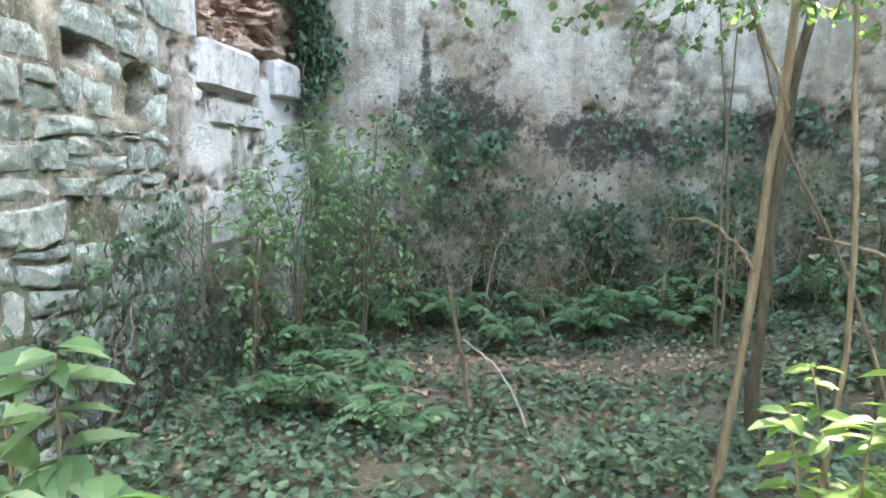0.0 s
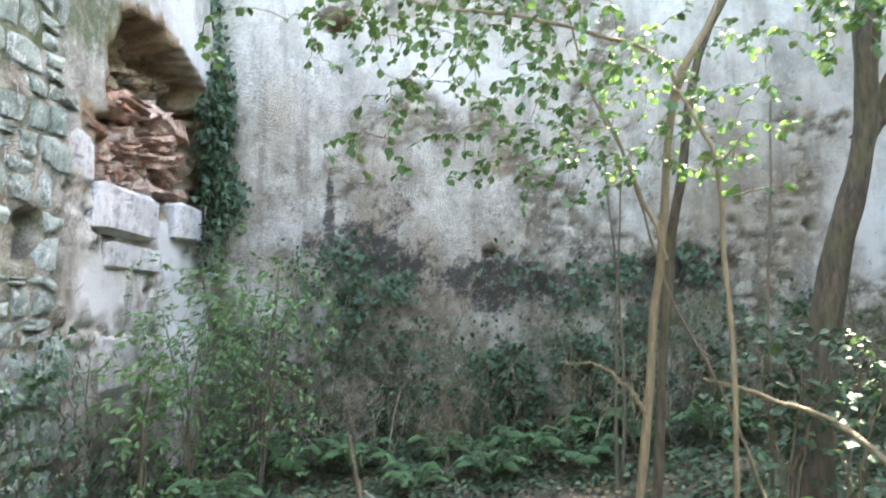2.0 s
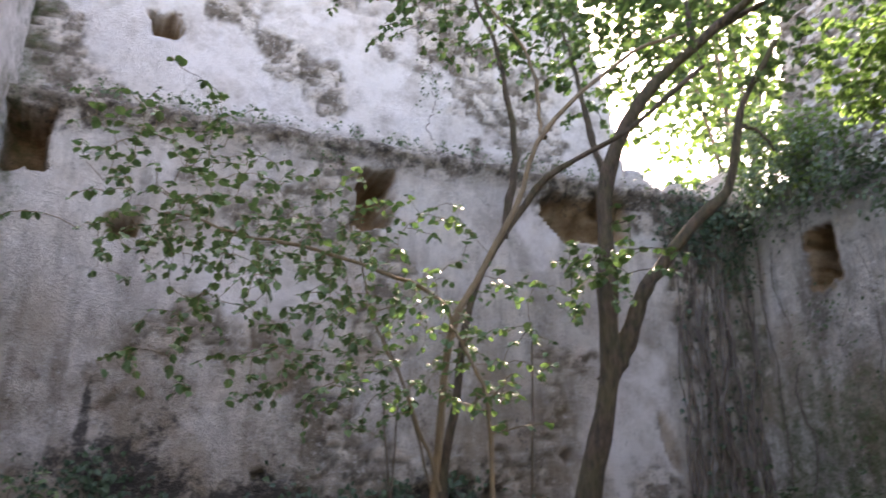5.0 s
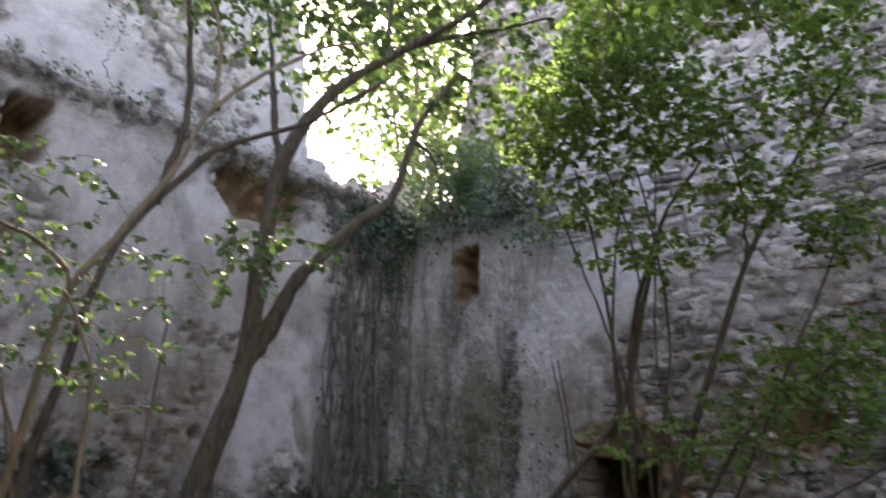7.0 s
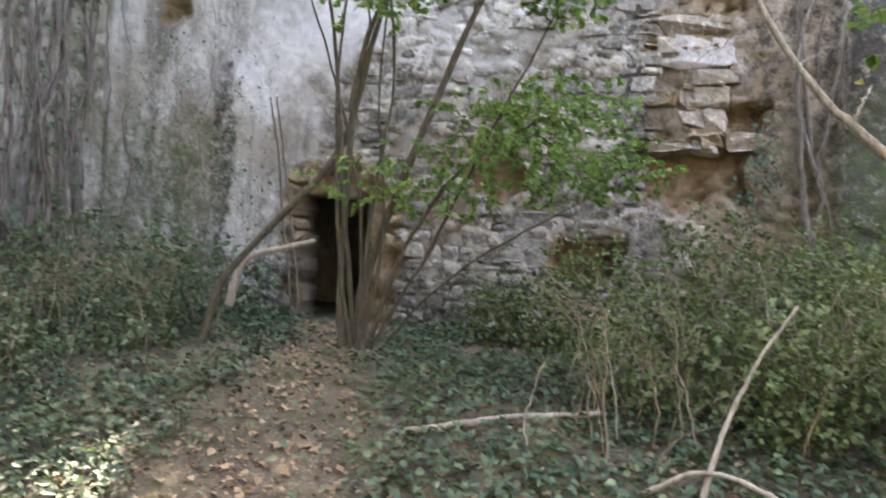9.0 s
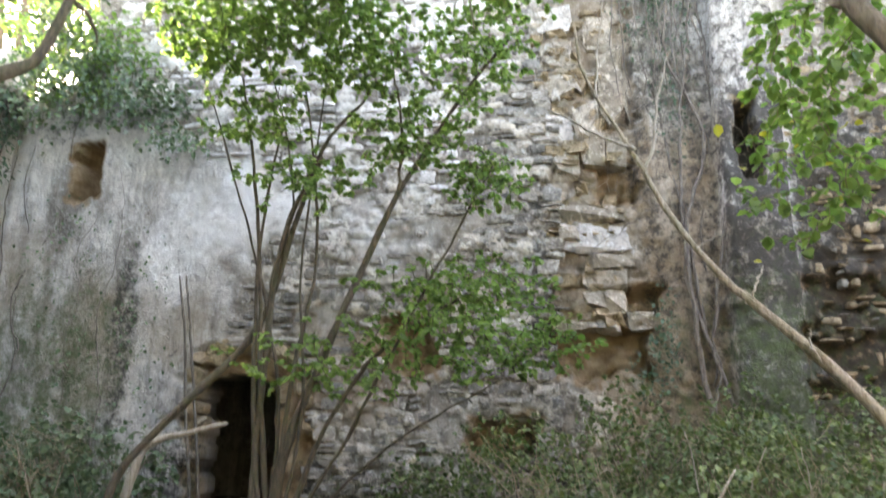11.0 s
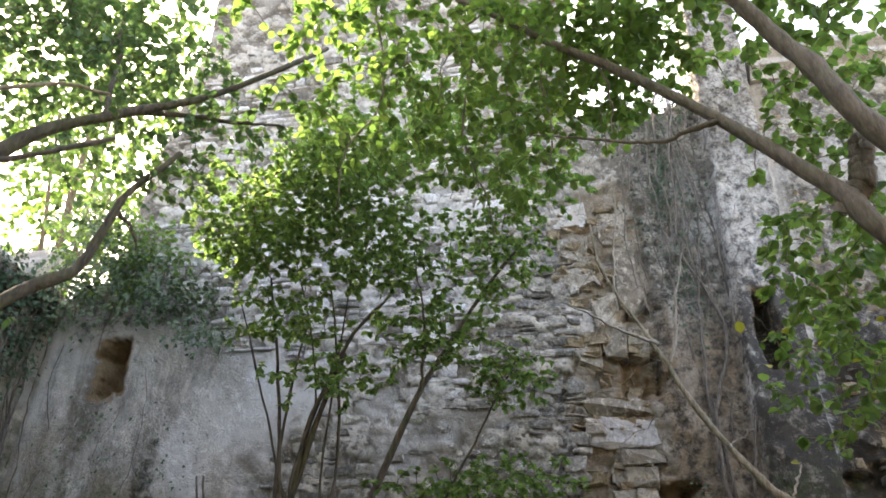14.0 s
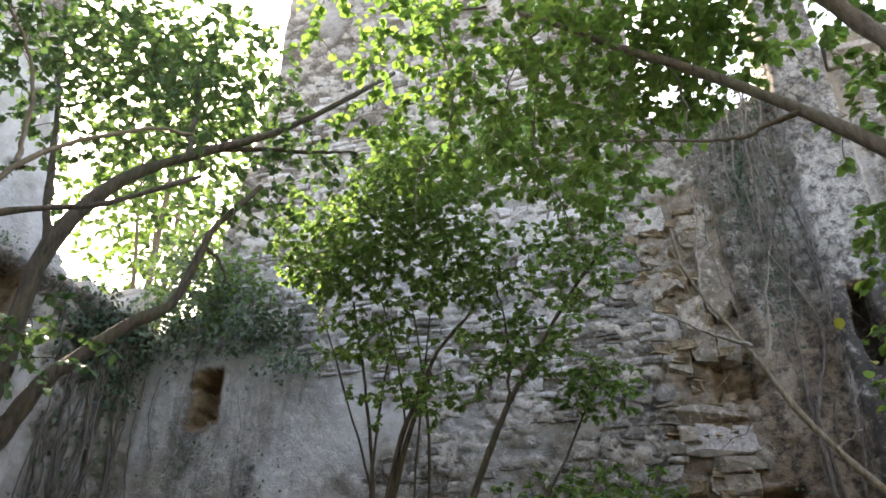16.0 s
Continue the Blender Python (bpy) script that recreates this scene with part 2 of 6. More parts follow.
def wall_material(name, plaster_a, plaster_b, stone_a, stone_b, core_a, core_b):
    """Weathered lime plaster over rubble; the sheets carry where plaster is lost, where algae and stains sit and shade
    is painted in, where moss grows.
    """
    m, nt, bs = nodes_of(name)
    big = noise_tex(nt, 0.7, 5, 0.65)
    mid = noise_tex(nt, 4.5, 6, 0.7)
    fine = noise_tex(nt, 38, 4, 0.7)
    streak = noise_tex(nt, 3.0, 5, 0.65, (1, 1, 0.10))
    grime = noise_tex(nt, 1.5, 8, 0.72, (1, 1, 0.55))
    plaster = mix(nt, ramp(nt, big, (0.35, 0.0), (0.62, 1.0)), plaster_a, plaster_b)
    plaster = mix(nt, ramp(nt, mid, (0.38, 0.0), (0.66, 0.75)), plaster, tuple(min(0.9, c * 1.45) for c in plaster_b))
    plaster = mix(nt, ramp(nt, streak, (0.50, 0.0), (0.66, 0.75)), plaster, tuple(c * 0.42 for c in plaster_a))
    plaster = mix(nt, ramp(nt, fine, (0.32, 0.45), (0.44, 0.0)), plaster, tuple(c * 0.35 for c in plaster_a))
    plaster = mix(nt, ramp(nt, noise_tex(nt, 7, 9, 0.8), (0.53, 0.0), (0.58, 0.7)), plaster, (0.62, 0.60, 0.58))
    plaster = mix(nt, ramp(nt, noise_tex(nt, 5.2, 9, 0.82), (0.36, 0.75), (0.44, 0.0)), plaster, (0.13, 0.12, 0.105))
    plaster = mix(nt, ramp(nt, grime, (0.47, 0.0), (0.60, 0.62)), plaster, (0.175, 0.15, 0.125))
    plaster = mix(nt, ramp(nt, noise_tex(nt, 24, 7, 0.8), (0.36, 0.5), (0.42, 0.0)), plaster, (0.12, 0.11, 0.095))
    plaster = mix(nt, ramp(nt, noise_tex(nt, 17, 8, 0.82), (0.575, 0.0), (0.62, 0.75)), plaster, (0.70, 0.68, 0.65))
    tan = ramp(nt, noise_tex(nt, 0.55, 4, 0.6, (1, 1, 0.7)), (0.50, 0.0), (0.62, 0.6))
    plaster = mix(nt, tan, plaster, (0.30, 0.235, 0.165))
    # Whitening for lime and for brightness painted onto the upper walls.
    white = maths(nt, "MULTIPLY", attr(nt, "lime"), ramp(nt, noise_tex(nt, 2.4, 7, 0.75), (0.34, 0.25), (0.58, 1.0)))
    plaster = mix(nt, white, plaster, (0.76, 0.73, 0.71))
    stone = mix(nt, attr(nt, "tone"), stone_a, stone_b)
    stone = mix(nt, ramp(nt, mid, (0.40, 0.0), (0.70, 0.8)), stone, tuple(c * 0.45 for c in stone_a))
    stone = mix(nt, ramp(nt, noise_tex(nt, 13, 7, 0.8), (0.52, 0.0), (0.62, 0.8)), stone, (0.60, 0.57, 0.53))
    stone = mix(nt, ramp(nt, noise_tex(nt, 20, 7, 0.8), (0.36, 0.8), (0.46, 0.0)), stone, (0.09, 0.08, 0.07))
    limed = maths(nt, "MULTIPLY", attr(nt, "lime"), ramp(nt, attr(nt, "tone"), (0.35, 0.0), (0.7, 0.85)))
    stone = mix(nt, maths(nt, "MULTIPLY", limed, ramp(nt, noise_tex(nt, 10, 8, 0.8), (0.40, 0.1), (0.54, 1.0))), stone, (0.74, 0.69, 0.64))
    core = mix(nt, ramp(nt, mid, (0.35, 0.0), (0.65, 1.0)), core_a, core_b)
    stone = mix(nt, maths(nt, "MULTIPLY", attr(nt, "joint"), 0.7), stone, (0.12, 0.105, 0.09))
    col = mix(nt, attr(nt, "bare"), plaster, stone)
    col = mix(nt, attr(nt, "core"), col, core)
    speck = ramp(nt, noise_tex(nt, 8, 8, 0.8), (0.32, 0.0), (0.68, 1.0))
    # Dark speckle for stains and for shade painted onto the walls.
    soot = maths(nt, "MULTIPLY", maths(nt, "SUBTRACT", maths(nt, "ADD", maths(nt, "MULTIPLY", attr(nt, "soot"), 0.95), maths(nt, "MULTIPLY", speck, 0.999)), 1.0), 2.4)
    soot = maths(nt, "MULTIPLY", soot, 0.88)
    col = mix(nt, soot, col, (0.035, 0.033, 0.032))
    speck2 = ramp(nt, noise_tex(nt, 5, 8, 0.8), (0.32, 0.0), (0.68, 1.0))
    mossy = maths(nt, "MULTIPLY", maths(nt, "SUBTRACT", maths(nt, "ADD", maths(nt, "MULTIPLY", attr(nt, "moss"), 0.95), maths(nt, "MULTIPLY", speck2, 0.999)), 0.85), 1.8)
    col = mix(nt, maths(nt, "MULTIPLY", mossy, 0.85), col, (0.085, 0.115, 0.05))
    nt.links.new(col, bs.inputs["Base Color"])
    bs.inputs["Roughness"].default_value = 0.93
    bs.inputs["Specular IOR Level"].default_value = 0.15
    both = mix(nt, 0.45, noise_tex(nt, 6, 10, 0.78), fine)
    bump(nt, bs, both, 1.0, 0.09)
    return m


WALL = wall_material("lime plaster over rubble", (0.42, 0.385, 0.345), (0.56, 0.525, 0.485), (0.19, 0.16, 0.13), (0.68, 0.61, 0.53), (0.20, 0.125, 0.07), (0.37, 0.275, 0.18))


def stone_material(name, a, b, moss):
    m, nt, bs = nodes_of(name)
    info = nt.nodes.new("ShaderNodeObjectInfo")
    geo = nt.nodes.new("ShaderNodeNewGeometry")
    each = nt.nodes.new("ShaderNodeMath")
    each.operation = "FRACT"
    nt.links.new(maths(nt, "ADD", info.outputs["Random"], geo.outputs["Random Per Island"]), each.inputs[0])
    col = mix(nt, each.outputs[0], a, b)
    col = mix(nt, ramp(nt, noise_tex(nt, 8, 9, 0.8), (0.48, 0.0), (0.60, 0.72)), col, tuple(c * 0.40 for c in a))
    col = mix(nt, ramp(nt, noise_tex(nt, 12, 9, 0.8), (0.53, 0.0), (0.59, 0.75)), col, tuple(min(0.8, c * 1.5) for c in b))
    col = mix(nt, ramp(nt, noise_tex(nt, 2.2, 5, 0.7), (0.45, 0.0), (0.68, moss)), col, (0.10, 0.13, 0.075))
    nt.links.new(col, bs.inputs["Base Color"])
    bs.inputs["Roughness"].default_value = 0.92
    bs.inputs["Specular IOR Level"].default_value = 0.2
    bump(nt, bs, noise_tex(nt, 14, 9, 0.78), 1.0, 0.06)
    return m


RUBBLE = stone_material("lichen grey rubble stone", (0.27, 0.31, 0.275), (0.53, 0.575, 0.53), 0.55)
GREY_STONE = stone_material("dark lichened and shaded walling stone", (0.17, 0.155, 0.14), (0.34, 0.315, 0.29), 0.12)
WALL_STONE = stone_material("grey-buff walling stone", (0.27, 0.235, 0.205), (0.56, 0.51, 0.46), 0.12)
PALE_STONE = stone_material("pale dressed stone", (0.56, 0.50, 0.46), (0.70, 0.64, 0.60), 0.12)
TAN_STONE = stone_material("tan broken stone", (0.28, 0.205, 0.13), (0.43, 0.335, 0.23), 0.2)
SAND_STONE = stone_material("sandy weathered stone", (0.32, 0.265, 0.21), (0.52, 0.45, 0.375), 0.15)
BRICK = stone_material("old red brick", (0.47, 0.25, 0.17), (0.68, 0.50, 0.42), 0.04)
LIMED_STONE = stone_material("lime-washed dressed stone", (0.70, 0.65, 0.63), (0.76, 0.72, 0.70), 0.05)


def leaf_material(name, a, b, glow=0.4, gloss=0.45):
    """A thin leaf: colour varies leaf by leaf; light shines through it."""
    m, nt, bs = nodes_of(name)
    geo = nt.nodes.new("ShaderNodeNewGeometry")
    col = mix(nt, geo.outputs["Random Per Island"], a, b)
    col = mix(nt, ramp(nt, noise_tex(nt, 1.3, 3), (0.4, 0.0), (0.7, 0.5)), col, tuple(c * 0.6 for c in a))
    nt.links.new(col, bs.inputs["Base Color"])
    bs.inputs["Roughness"].default_value = gloss
    bs.inputs["Specular IOR Level"].default_value = 0.35
    tr = nt.nodes.new("ShaderNodeBsdfTranslucent")
    nt.links.new(mix(nt, 1.0, col, (1.2, 1.3, 0.82), "MULTIPLY"), tr.inputs["Color"])
    sh = nt.nodes.new("ShaderNodeMixShader")
    sh.inputs[0].default_value = glow
    nt.links.new(bs.outputs[0], sh.inputs[1])
    nt.links.new(tr.outputs[0], sh.inputs[2])
    nt.links.new(sh.outputs[0], nt.nodes["Material Output"].inputs["Surface"])
    return m


HAZEL = leaf_material("hazel leaf", (0.125, 0.215, 0.08), (0.245, 0.35, 0.14), 0.65)
LIME = leaf_material("bright young leaf", (0.09, 0.17, 0.055), (0.19, 0.28, 0.09), 0.6)
ELDER = leaf_material("elder leaf", (0.11, 0.20, 0.10), (0.21, 0.31, 0.155), 0.45)
ELM = leaf_material("thin elm leaf", (0.075, 0.15, 0.07), (0.15, 0.235, 0.105), 0.3)
IVY = leaf_material("dark ivy leaf", (0.035, 0.07, 0.04), (0.075, 0.125, 0.07), 0.15, 0.5)
SHRUB = leaf_material("dull shrub leaf", (0.055, 0.10, 0.055), (0.15, 0.205, 0.115), 0.3)
PRIVET = leaf_material("light shrub leaf", (0.055, 0.10, 0.04), (0.17, 0.215, 0.085), 0.3)
FERN = leaf_material("fern frond", (0.06, 0.13, 0.065), (0.12, 0.20, 0.095), 0.3, 0.6)
SEEDLING = leaf_material("young elder leaflet", (0.06, 0.125, 0.055), (0.12, 0.195, 0.09), 0.4)
YELLOW = leaf_material("yellowing leaf", (0.30, 0.30, 0.05), (0.42, 0.38, 0.06), 0.45)
LITTER = leaf_material("dry fallen leaf", (0.17, 0.11, 0.065), (0.34, 0.25, 0.17), 0.1, 0.8)


def bark_material(name, a, b, moss=0.0, stretch=(1, 1, 0.25)):
    m, nt, bs = nodes_of(name)
    n = noise_tex(nt, 26, 6, 0.7, stretch)
    col = mix(nt, ramp(nt, n, (0.38, 0.0), (0.64, 1.0)), a, b)
    if moss:
        col = mix(nt, ramp(nt, noise_tex(nt, 5, 5, 0.7), (0.42, 0.0), (0.6, moss)), col, (0.075, 0.095, 0.03))
    nt.links.new(col, bs.inputs["Base Color"])
    bs.inputs["Roughness"].default_value = 0.85
    bump(nt, bs, n, 1.0, 0.03)
    return m


BARK_PALE = bark_material("smooth tan bark", (0.16, 0.12, 0.075), (0.27, 0.215, 0.14))
BARK_DARK = bark_material("dark mossy bark", (0.042, 0.033, 0.026), (0.135, 0.10, 0.074), 0.3)
BARK_BROWN = bark_material("brown bark", (0.10, 0.075, 0.055), (0.20, 0.155, 0.115), 0.25)
BARK_DEAD = bark_material("bleached dead wood", (0.26, 0.22, 0.18), (0.46, 0.41, 0.35))
BARK_WORN = bark_material("weathered brown wood", (0.17, 0.125, 0.085), (0.40, 0.33, 0.25), 0.35)
VINE = bark_material("grey vine stem", (0.07, 0.056, 0.047), (0.22, 0.185, 0.155))


def soil_material():
    m, nt, bs = nodes_of("leaf-strewn soil")
    a = noise_tex(nt, 3, 6, 0.7)
    b = noise_tex(nt, 30, 6, 0.75)
    col = mix(nt, ramp(nt, a, (0.38, 0.0), (0.62, 1.0)), (0.055, 0.045, 0.032), (0.12, 0.095, 0.065))
    col = mix(nt, ramp(nt, b, (0.50, 0.0), (0.66, 0.8)), col, (0.24, 0.20, 0.15))
    col = mix(nt, ramp(nt, noise_tex(nt, 1.6, 5, 0.7), (0.5, 0.0), (0.66, 0.75)), col, (0.05, 0.07, 0.025))
    nt.links.new(col, bs.inputs["Base Color"])
    bs.inputs["Roughness"].default_value = 0.95
    bump(nt, bs, b, 1.0, 0.03)
    return m


SOIL = soil_material()

# ---- ground: one sheet to the horizon
def ground_z(x, y):
    x, y = np.asarray(x, float), np.asarray(y, float)
    rise = 0.95 * step(1.2, 8.0, x) * (1 - 0.35 * step(6.5, 8.5, y))
    bank = 0.16 * step(4.6, 3.6, y) * step(-2, 0, x) * step(3.2, 1.5, x) + 0.12 * step(6.7, 7.6, y)
    return rise + bank + 0.05 * fbm(x * 0.9, y * 0.9, 3, 3) + 0.018 * fbm(x * 6, y * 6, 5, 2)


def ground():
    inner = np.arange(-9, 15.01, 0.12)
    far = np.array([20, 30, 60, 150, 500, 2500.0])
    xs = np.concatenate([-far[::-1], inner, far])
    gx, gy = np.meshgrid(xs, xs, indexing="ij")
    gz = np.where(np.maximum(abs(gx), abs(gy)) > 16, 0.3, ground_z(gx, gy))
    n = len(xs)
    i, j = np.meshgrid(np.arange(n - 1), np.arange(n - 1), indexing="ij")
    a = (i * n + j).ravel()
    me = mesh_of("ground", np.stack([gx, gy, gz], -1).reshape(-1, 3).tolist(), np.stack([a, a + n, a + n + 1, a + 1], -1), SOIL, True)
    tagged(new("ground", me), "dark uneven soil strewn with leaf litter", "ground", kind="structure")


ground()


# ---- walls: thick weathered sheets with real sockets, gashes and ragged tops
def wall_sheet(name, label, u0, u1, z0, z1, gap, place, shape, top, thick, opening=None):
    """place(u, z, d) gives the point d metres behind the face; shape gives depth and surface masks; top(u) the ragged top."""
    us, zs = np.arange(u0, u1 + gap, gap), np.arange(z0, z1 + gap, gap)
    u, z = np.meshgrid(us, zs, indexing="ij")
    masks = shape(u, z)
    d = masks.pop("depth")
    nu, nz = u.shape
    front, back = place(u, z, d), place(u, z, np.full(u.shape, thick))
    keep = (z[:-1, :-1] + gap) < top(u[:-1, :-1])
    if opening:
        keep &= opening(u[:-1, :-1], z[:-1, :-1]) < 0.5
    idx = np.arange(nu * nz).reshape(nu, nz)
    a, b, c, e = idx[:-1, :-1], idx[1:, :-1], idx[1:, 1:], idx[:-1, 1:]
    off = nu * nz
    faces = [np.stack([a, b, c, e], -1)[keep], np.stack([e, c, b, a], -1)[keep] + off]
    pad = np.pad(keep, 1)
    core = pad[1:-1, 1:-1]
    for near, p, q in ((pad[:-2, 1:-1], e, a), (pad[2:, 1:-1], b, c), (pad[1:-1, :-2], a, b), (pad[1:-1, 2:], c, e)):
        edge = core & ~near
        faces.append(np.stack([p[edge], p[edge] + off, q[edge] + off, q[edge]], -1))
    verts = np.concatenate([front.reshape(-1, 3), back.reshape(-1, 3)])
    at = {k: np.concatenate([v.ravel(), np.full(off, 0.5 if k in ("bare", "tone") else 0.0)]) for k, v in masks.items()}
    me = mesh_of(name, verts.tolist(), np.concatenate(faces), WALL, True, at)
    ob = tagged(new(name, me), label, "wall", kind="structure")
    return ob


TAN4 = math.tan(radians(4))
LEDGE = 6.6


def a_place(u, z, d):
    return np.stack([u, 8.721 - TAN4 * u + d, z], -1)


def a_shape(u, z):
    n1, n2 = fbm(u * 0.8, z * 0.8, 11), fbm(u * 3.2, z * 3.2, 21)
    depth = 0.05 * n1 + 0.02 * n2 + 0.008 * fbm(u * 11, z * 11, 24, 2)
    ledge = LEDGE + 0.08 * n2
    depth = depth + 0.32 * step(ledge - 0.03, ledge + 0.14, z) - 0.09 * step(ledge - 0.30, ledge - 0.05, z) * (1 - step(ledge, ledge + 0.1, z))
    holes = np.zeros(u.shape)
    core = np.zeros(u.shape)
    for k, (x0, x1, b, t, deep) in enumerate(((-1.50, -1.08, 5.58, 6.30, 0.85), (-0.21, -0.01, 4.99, 5.13, 0.7), (2.62, 3.06, 5.46, 6.14, 0.85), (-0.10, 0.16, 7.92, 8.18, 0.5), (2.95, 3.2, 9.3, 9.55, 0.5))):
        h = slot(u, z, x0, x1, b, t, 0.12, 30 + k)
        holes = np.maximum(holes, h * deep)
        core = np.maximum(core, slot(u, z, x0, x1 + 0.02, b, t + 0.02, 0.13, 30 + k))
    torn = blob(u, z, 6.05, 5.98, 0.72, 0.42, 0.35, 41, 0.2)
    holes = np.maximum(holes, torn * np.clip(0.24 + 0.34 * fbm(u * 3.5, z * 4.5, 43, 3) + 0.12 * n2, 0.05, 0.6))
    core = np.maximum(core, torn)
    for k, (x, h, rx, rz, deep) in enumerate(((1.65, 2.33, 0.09, 0.07, 0.15), (4.53, 2.69, 0.06, 0.07, 0.14), (5.46, 2.64, 0.08, 0.11, 0.18), (3.55, 2.05, 0.22, 0.2, 0.14), (4.0, 2.17, 0.20, 0.22, 0.25), (4.42, 2.1, 0.13, 0.2, 0.25), (3.4, 4.6, 0.06, 0.05, 0.1), (0.75, 3.6, 0.04, 0.04, 0.08), (2.3, 4.2, 0.05, 0.04, 0.08), (5.0, 3.3, 0.05, 0.05, 0.1))):
        holes = np.maximum(holes, deep * blob(u, z, x, h, rx, rz, 0.3, 50 + k))
    scar = blob(u - (3.0 - z) * 0.30, z, 7.02, 2.85, 0.13, 0.42, 0.2, 66)
    holes = np.maximum(holes, scar * 0.07)
    core = np.maximum(core, scar * 0.6)
    core = np.maximum(core, 0.55 * blob(u, z, 1.78, 3.30, 0.22, 0.13, 0.5, 67))
    core = np.maximum(core, 0.34 * step(5.4, 3.2, z + 0.8 * n1) * step(-0.45, 0.35, n1 + 0.6 * n2) * step(7.0, 5.6, u))
    # plaster lost in patches, more of it low down and above the ledge
    lost = step(0.18, 0.34, fbm(u * 1.3, z * 1.3, 71) + 0.35 * step(2.0, 0.6, z) + 0.10 * step(LEDGE, LEDGE + 1, z))
    lost = np.maximum(lost, step(LEDGE - 0.5, LEDGE - 0.2, z + 0.2 * n2) * (1 - step(LEDGE + 0.1, LEDGE + 0.4, z)))
    joint, tone = cells(u * 4.2 + n2 * 0.5, z * 5.6, 75)
    depth = depth + lost * (0.035 - 0.05 * step(0.02, 0.22, joint)) + holes
    soot = 0.62 * blob(u, z, 0.1, 2.35, 1.3, 0.5, 0.7, 81, 0.95, 1.2) + 0.62 * blob(u, z, 1.6, 2.0, 1.7, 0.45, 0.7, 82, 0.95, 1.2) + 0.3 * blob(u, z, 1.6, 2.05, 0.5, 0.2, 0.7, 85, 0.9)
    soot = soot + 0.7 * blob(u, z, -0.18, 2.95, 0.09, 0.7, 0.2, 83, 0.8) + 0.7 * blob(u, z, 3.9, 2.05, 1.0, 0.5, 0.6, 84, 0.9, 1.5)
    # Darker lower down, at the foot, and in a band below the ledge.
    soot = soot + 0.28 * step(4.6, 2.6, z + 0.6 * n1)
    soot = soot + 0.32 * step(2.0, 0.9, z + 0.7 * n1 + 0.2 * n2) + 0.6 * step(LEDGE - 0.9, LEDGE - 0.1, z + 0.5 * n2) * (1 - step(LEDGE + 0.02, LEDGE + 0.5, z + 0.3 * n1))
    soot = soot + 0.35 * step(-0.1, 0.5, fbm(u * 1.7, z * 0.25, 87)) * step(4.6, 3.0, z)
    soot = soot + 0.8 * blob(u, z, 7.6, 1.7, 1.2, 0.5, 0.5, 89, 0.6, 2.0)
    moss = 0.6 * step(-0.95, -1.45, u + 0.10 * n2) + 0.62 * step(2.2, 1.2, z + 0.5 * n1) + 0.5 * step(7.4, 8.6, u + 0.3 * n1) * step(6.5, 4.5, z)
    # White grows with height as sky brightness in paint; the blobs are real lime.
    lime = (0.40 * step(3.4, 5.0, z + 0.7 * n1) + 0.8 * step(6.5, 6.9, z)) * (1 - 0.5 * step(7.0, 8.5, u)) + 1.3 * blob(u, z, 6.5, 3.1, 0.9, 1.5, 0.5, 95, 0.7) + 1.2 * blob(u, z, 5.22, 5.6, 0.33, 0.62, 0.4, 96, 0.3) + 0.8 * blob(u, z, 1.2, 4.4, 1.2, 0.7, 0.5, 97, 0.8)
    return {"depth": depth, "bare": lost, "core": core, "tone": tone, "lime": np.clip(lime, 0, 1), "joint": 1 - step(0.03, 0.16, joint), "soot": np.clip(soot, 0, 1), "moss": np.clip(moss, 0, 1)}


def a_top(u):
    jag = 0.22 * fbm(u * 2.1, u * 0 + 3, 91) + 0.16 * fbm(np.floor(u / 0.28) * 3.7, u * 0 + 8, 92, 1)
    high = np.where(u < 2.6, 10.7, 15.0) + 2 * jag
    breach = 6.95 + jag + 0.5 * step(8.3, 9.2, u)
    return np.where(u < 6.25 + 0.25 * jag, high, np.where(u < 6.92, 10.5 - (u - 6.25) * 4.9 + 1.5 * jag, breach))


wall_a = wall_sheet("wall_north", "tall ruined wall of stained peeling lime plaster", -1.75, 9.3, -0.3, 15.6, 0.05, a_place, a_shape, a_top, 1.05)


def b_place(u, z, d):
    return np.stack([9.0 + d, u, z], -1)


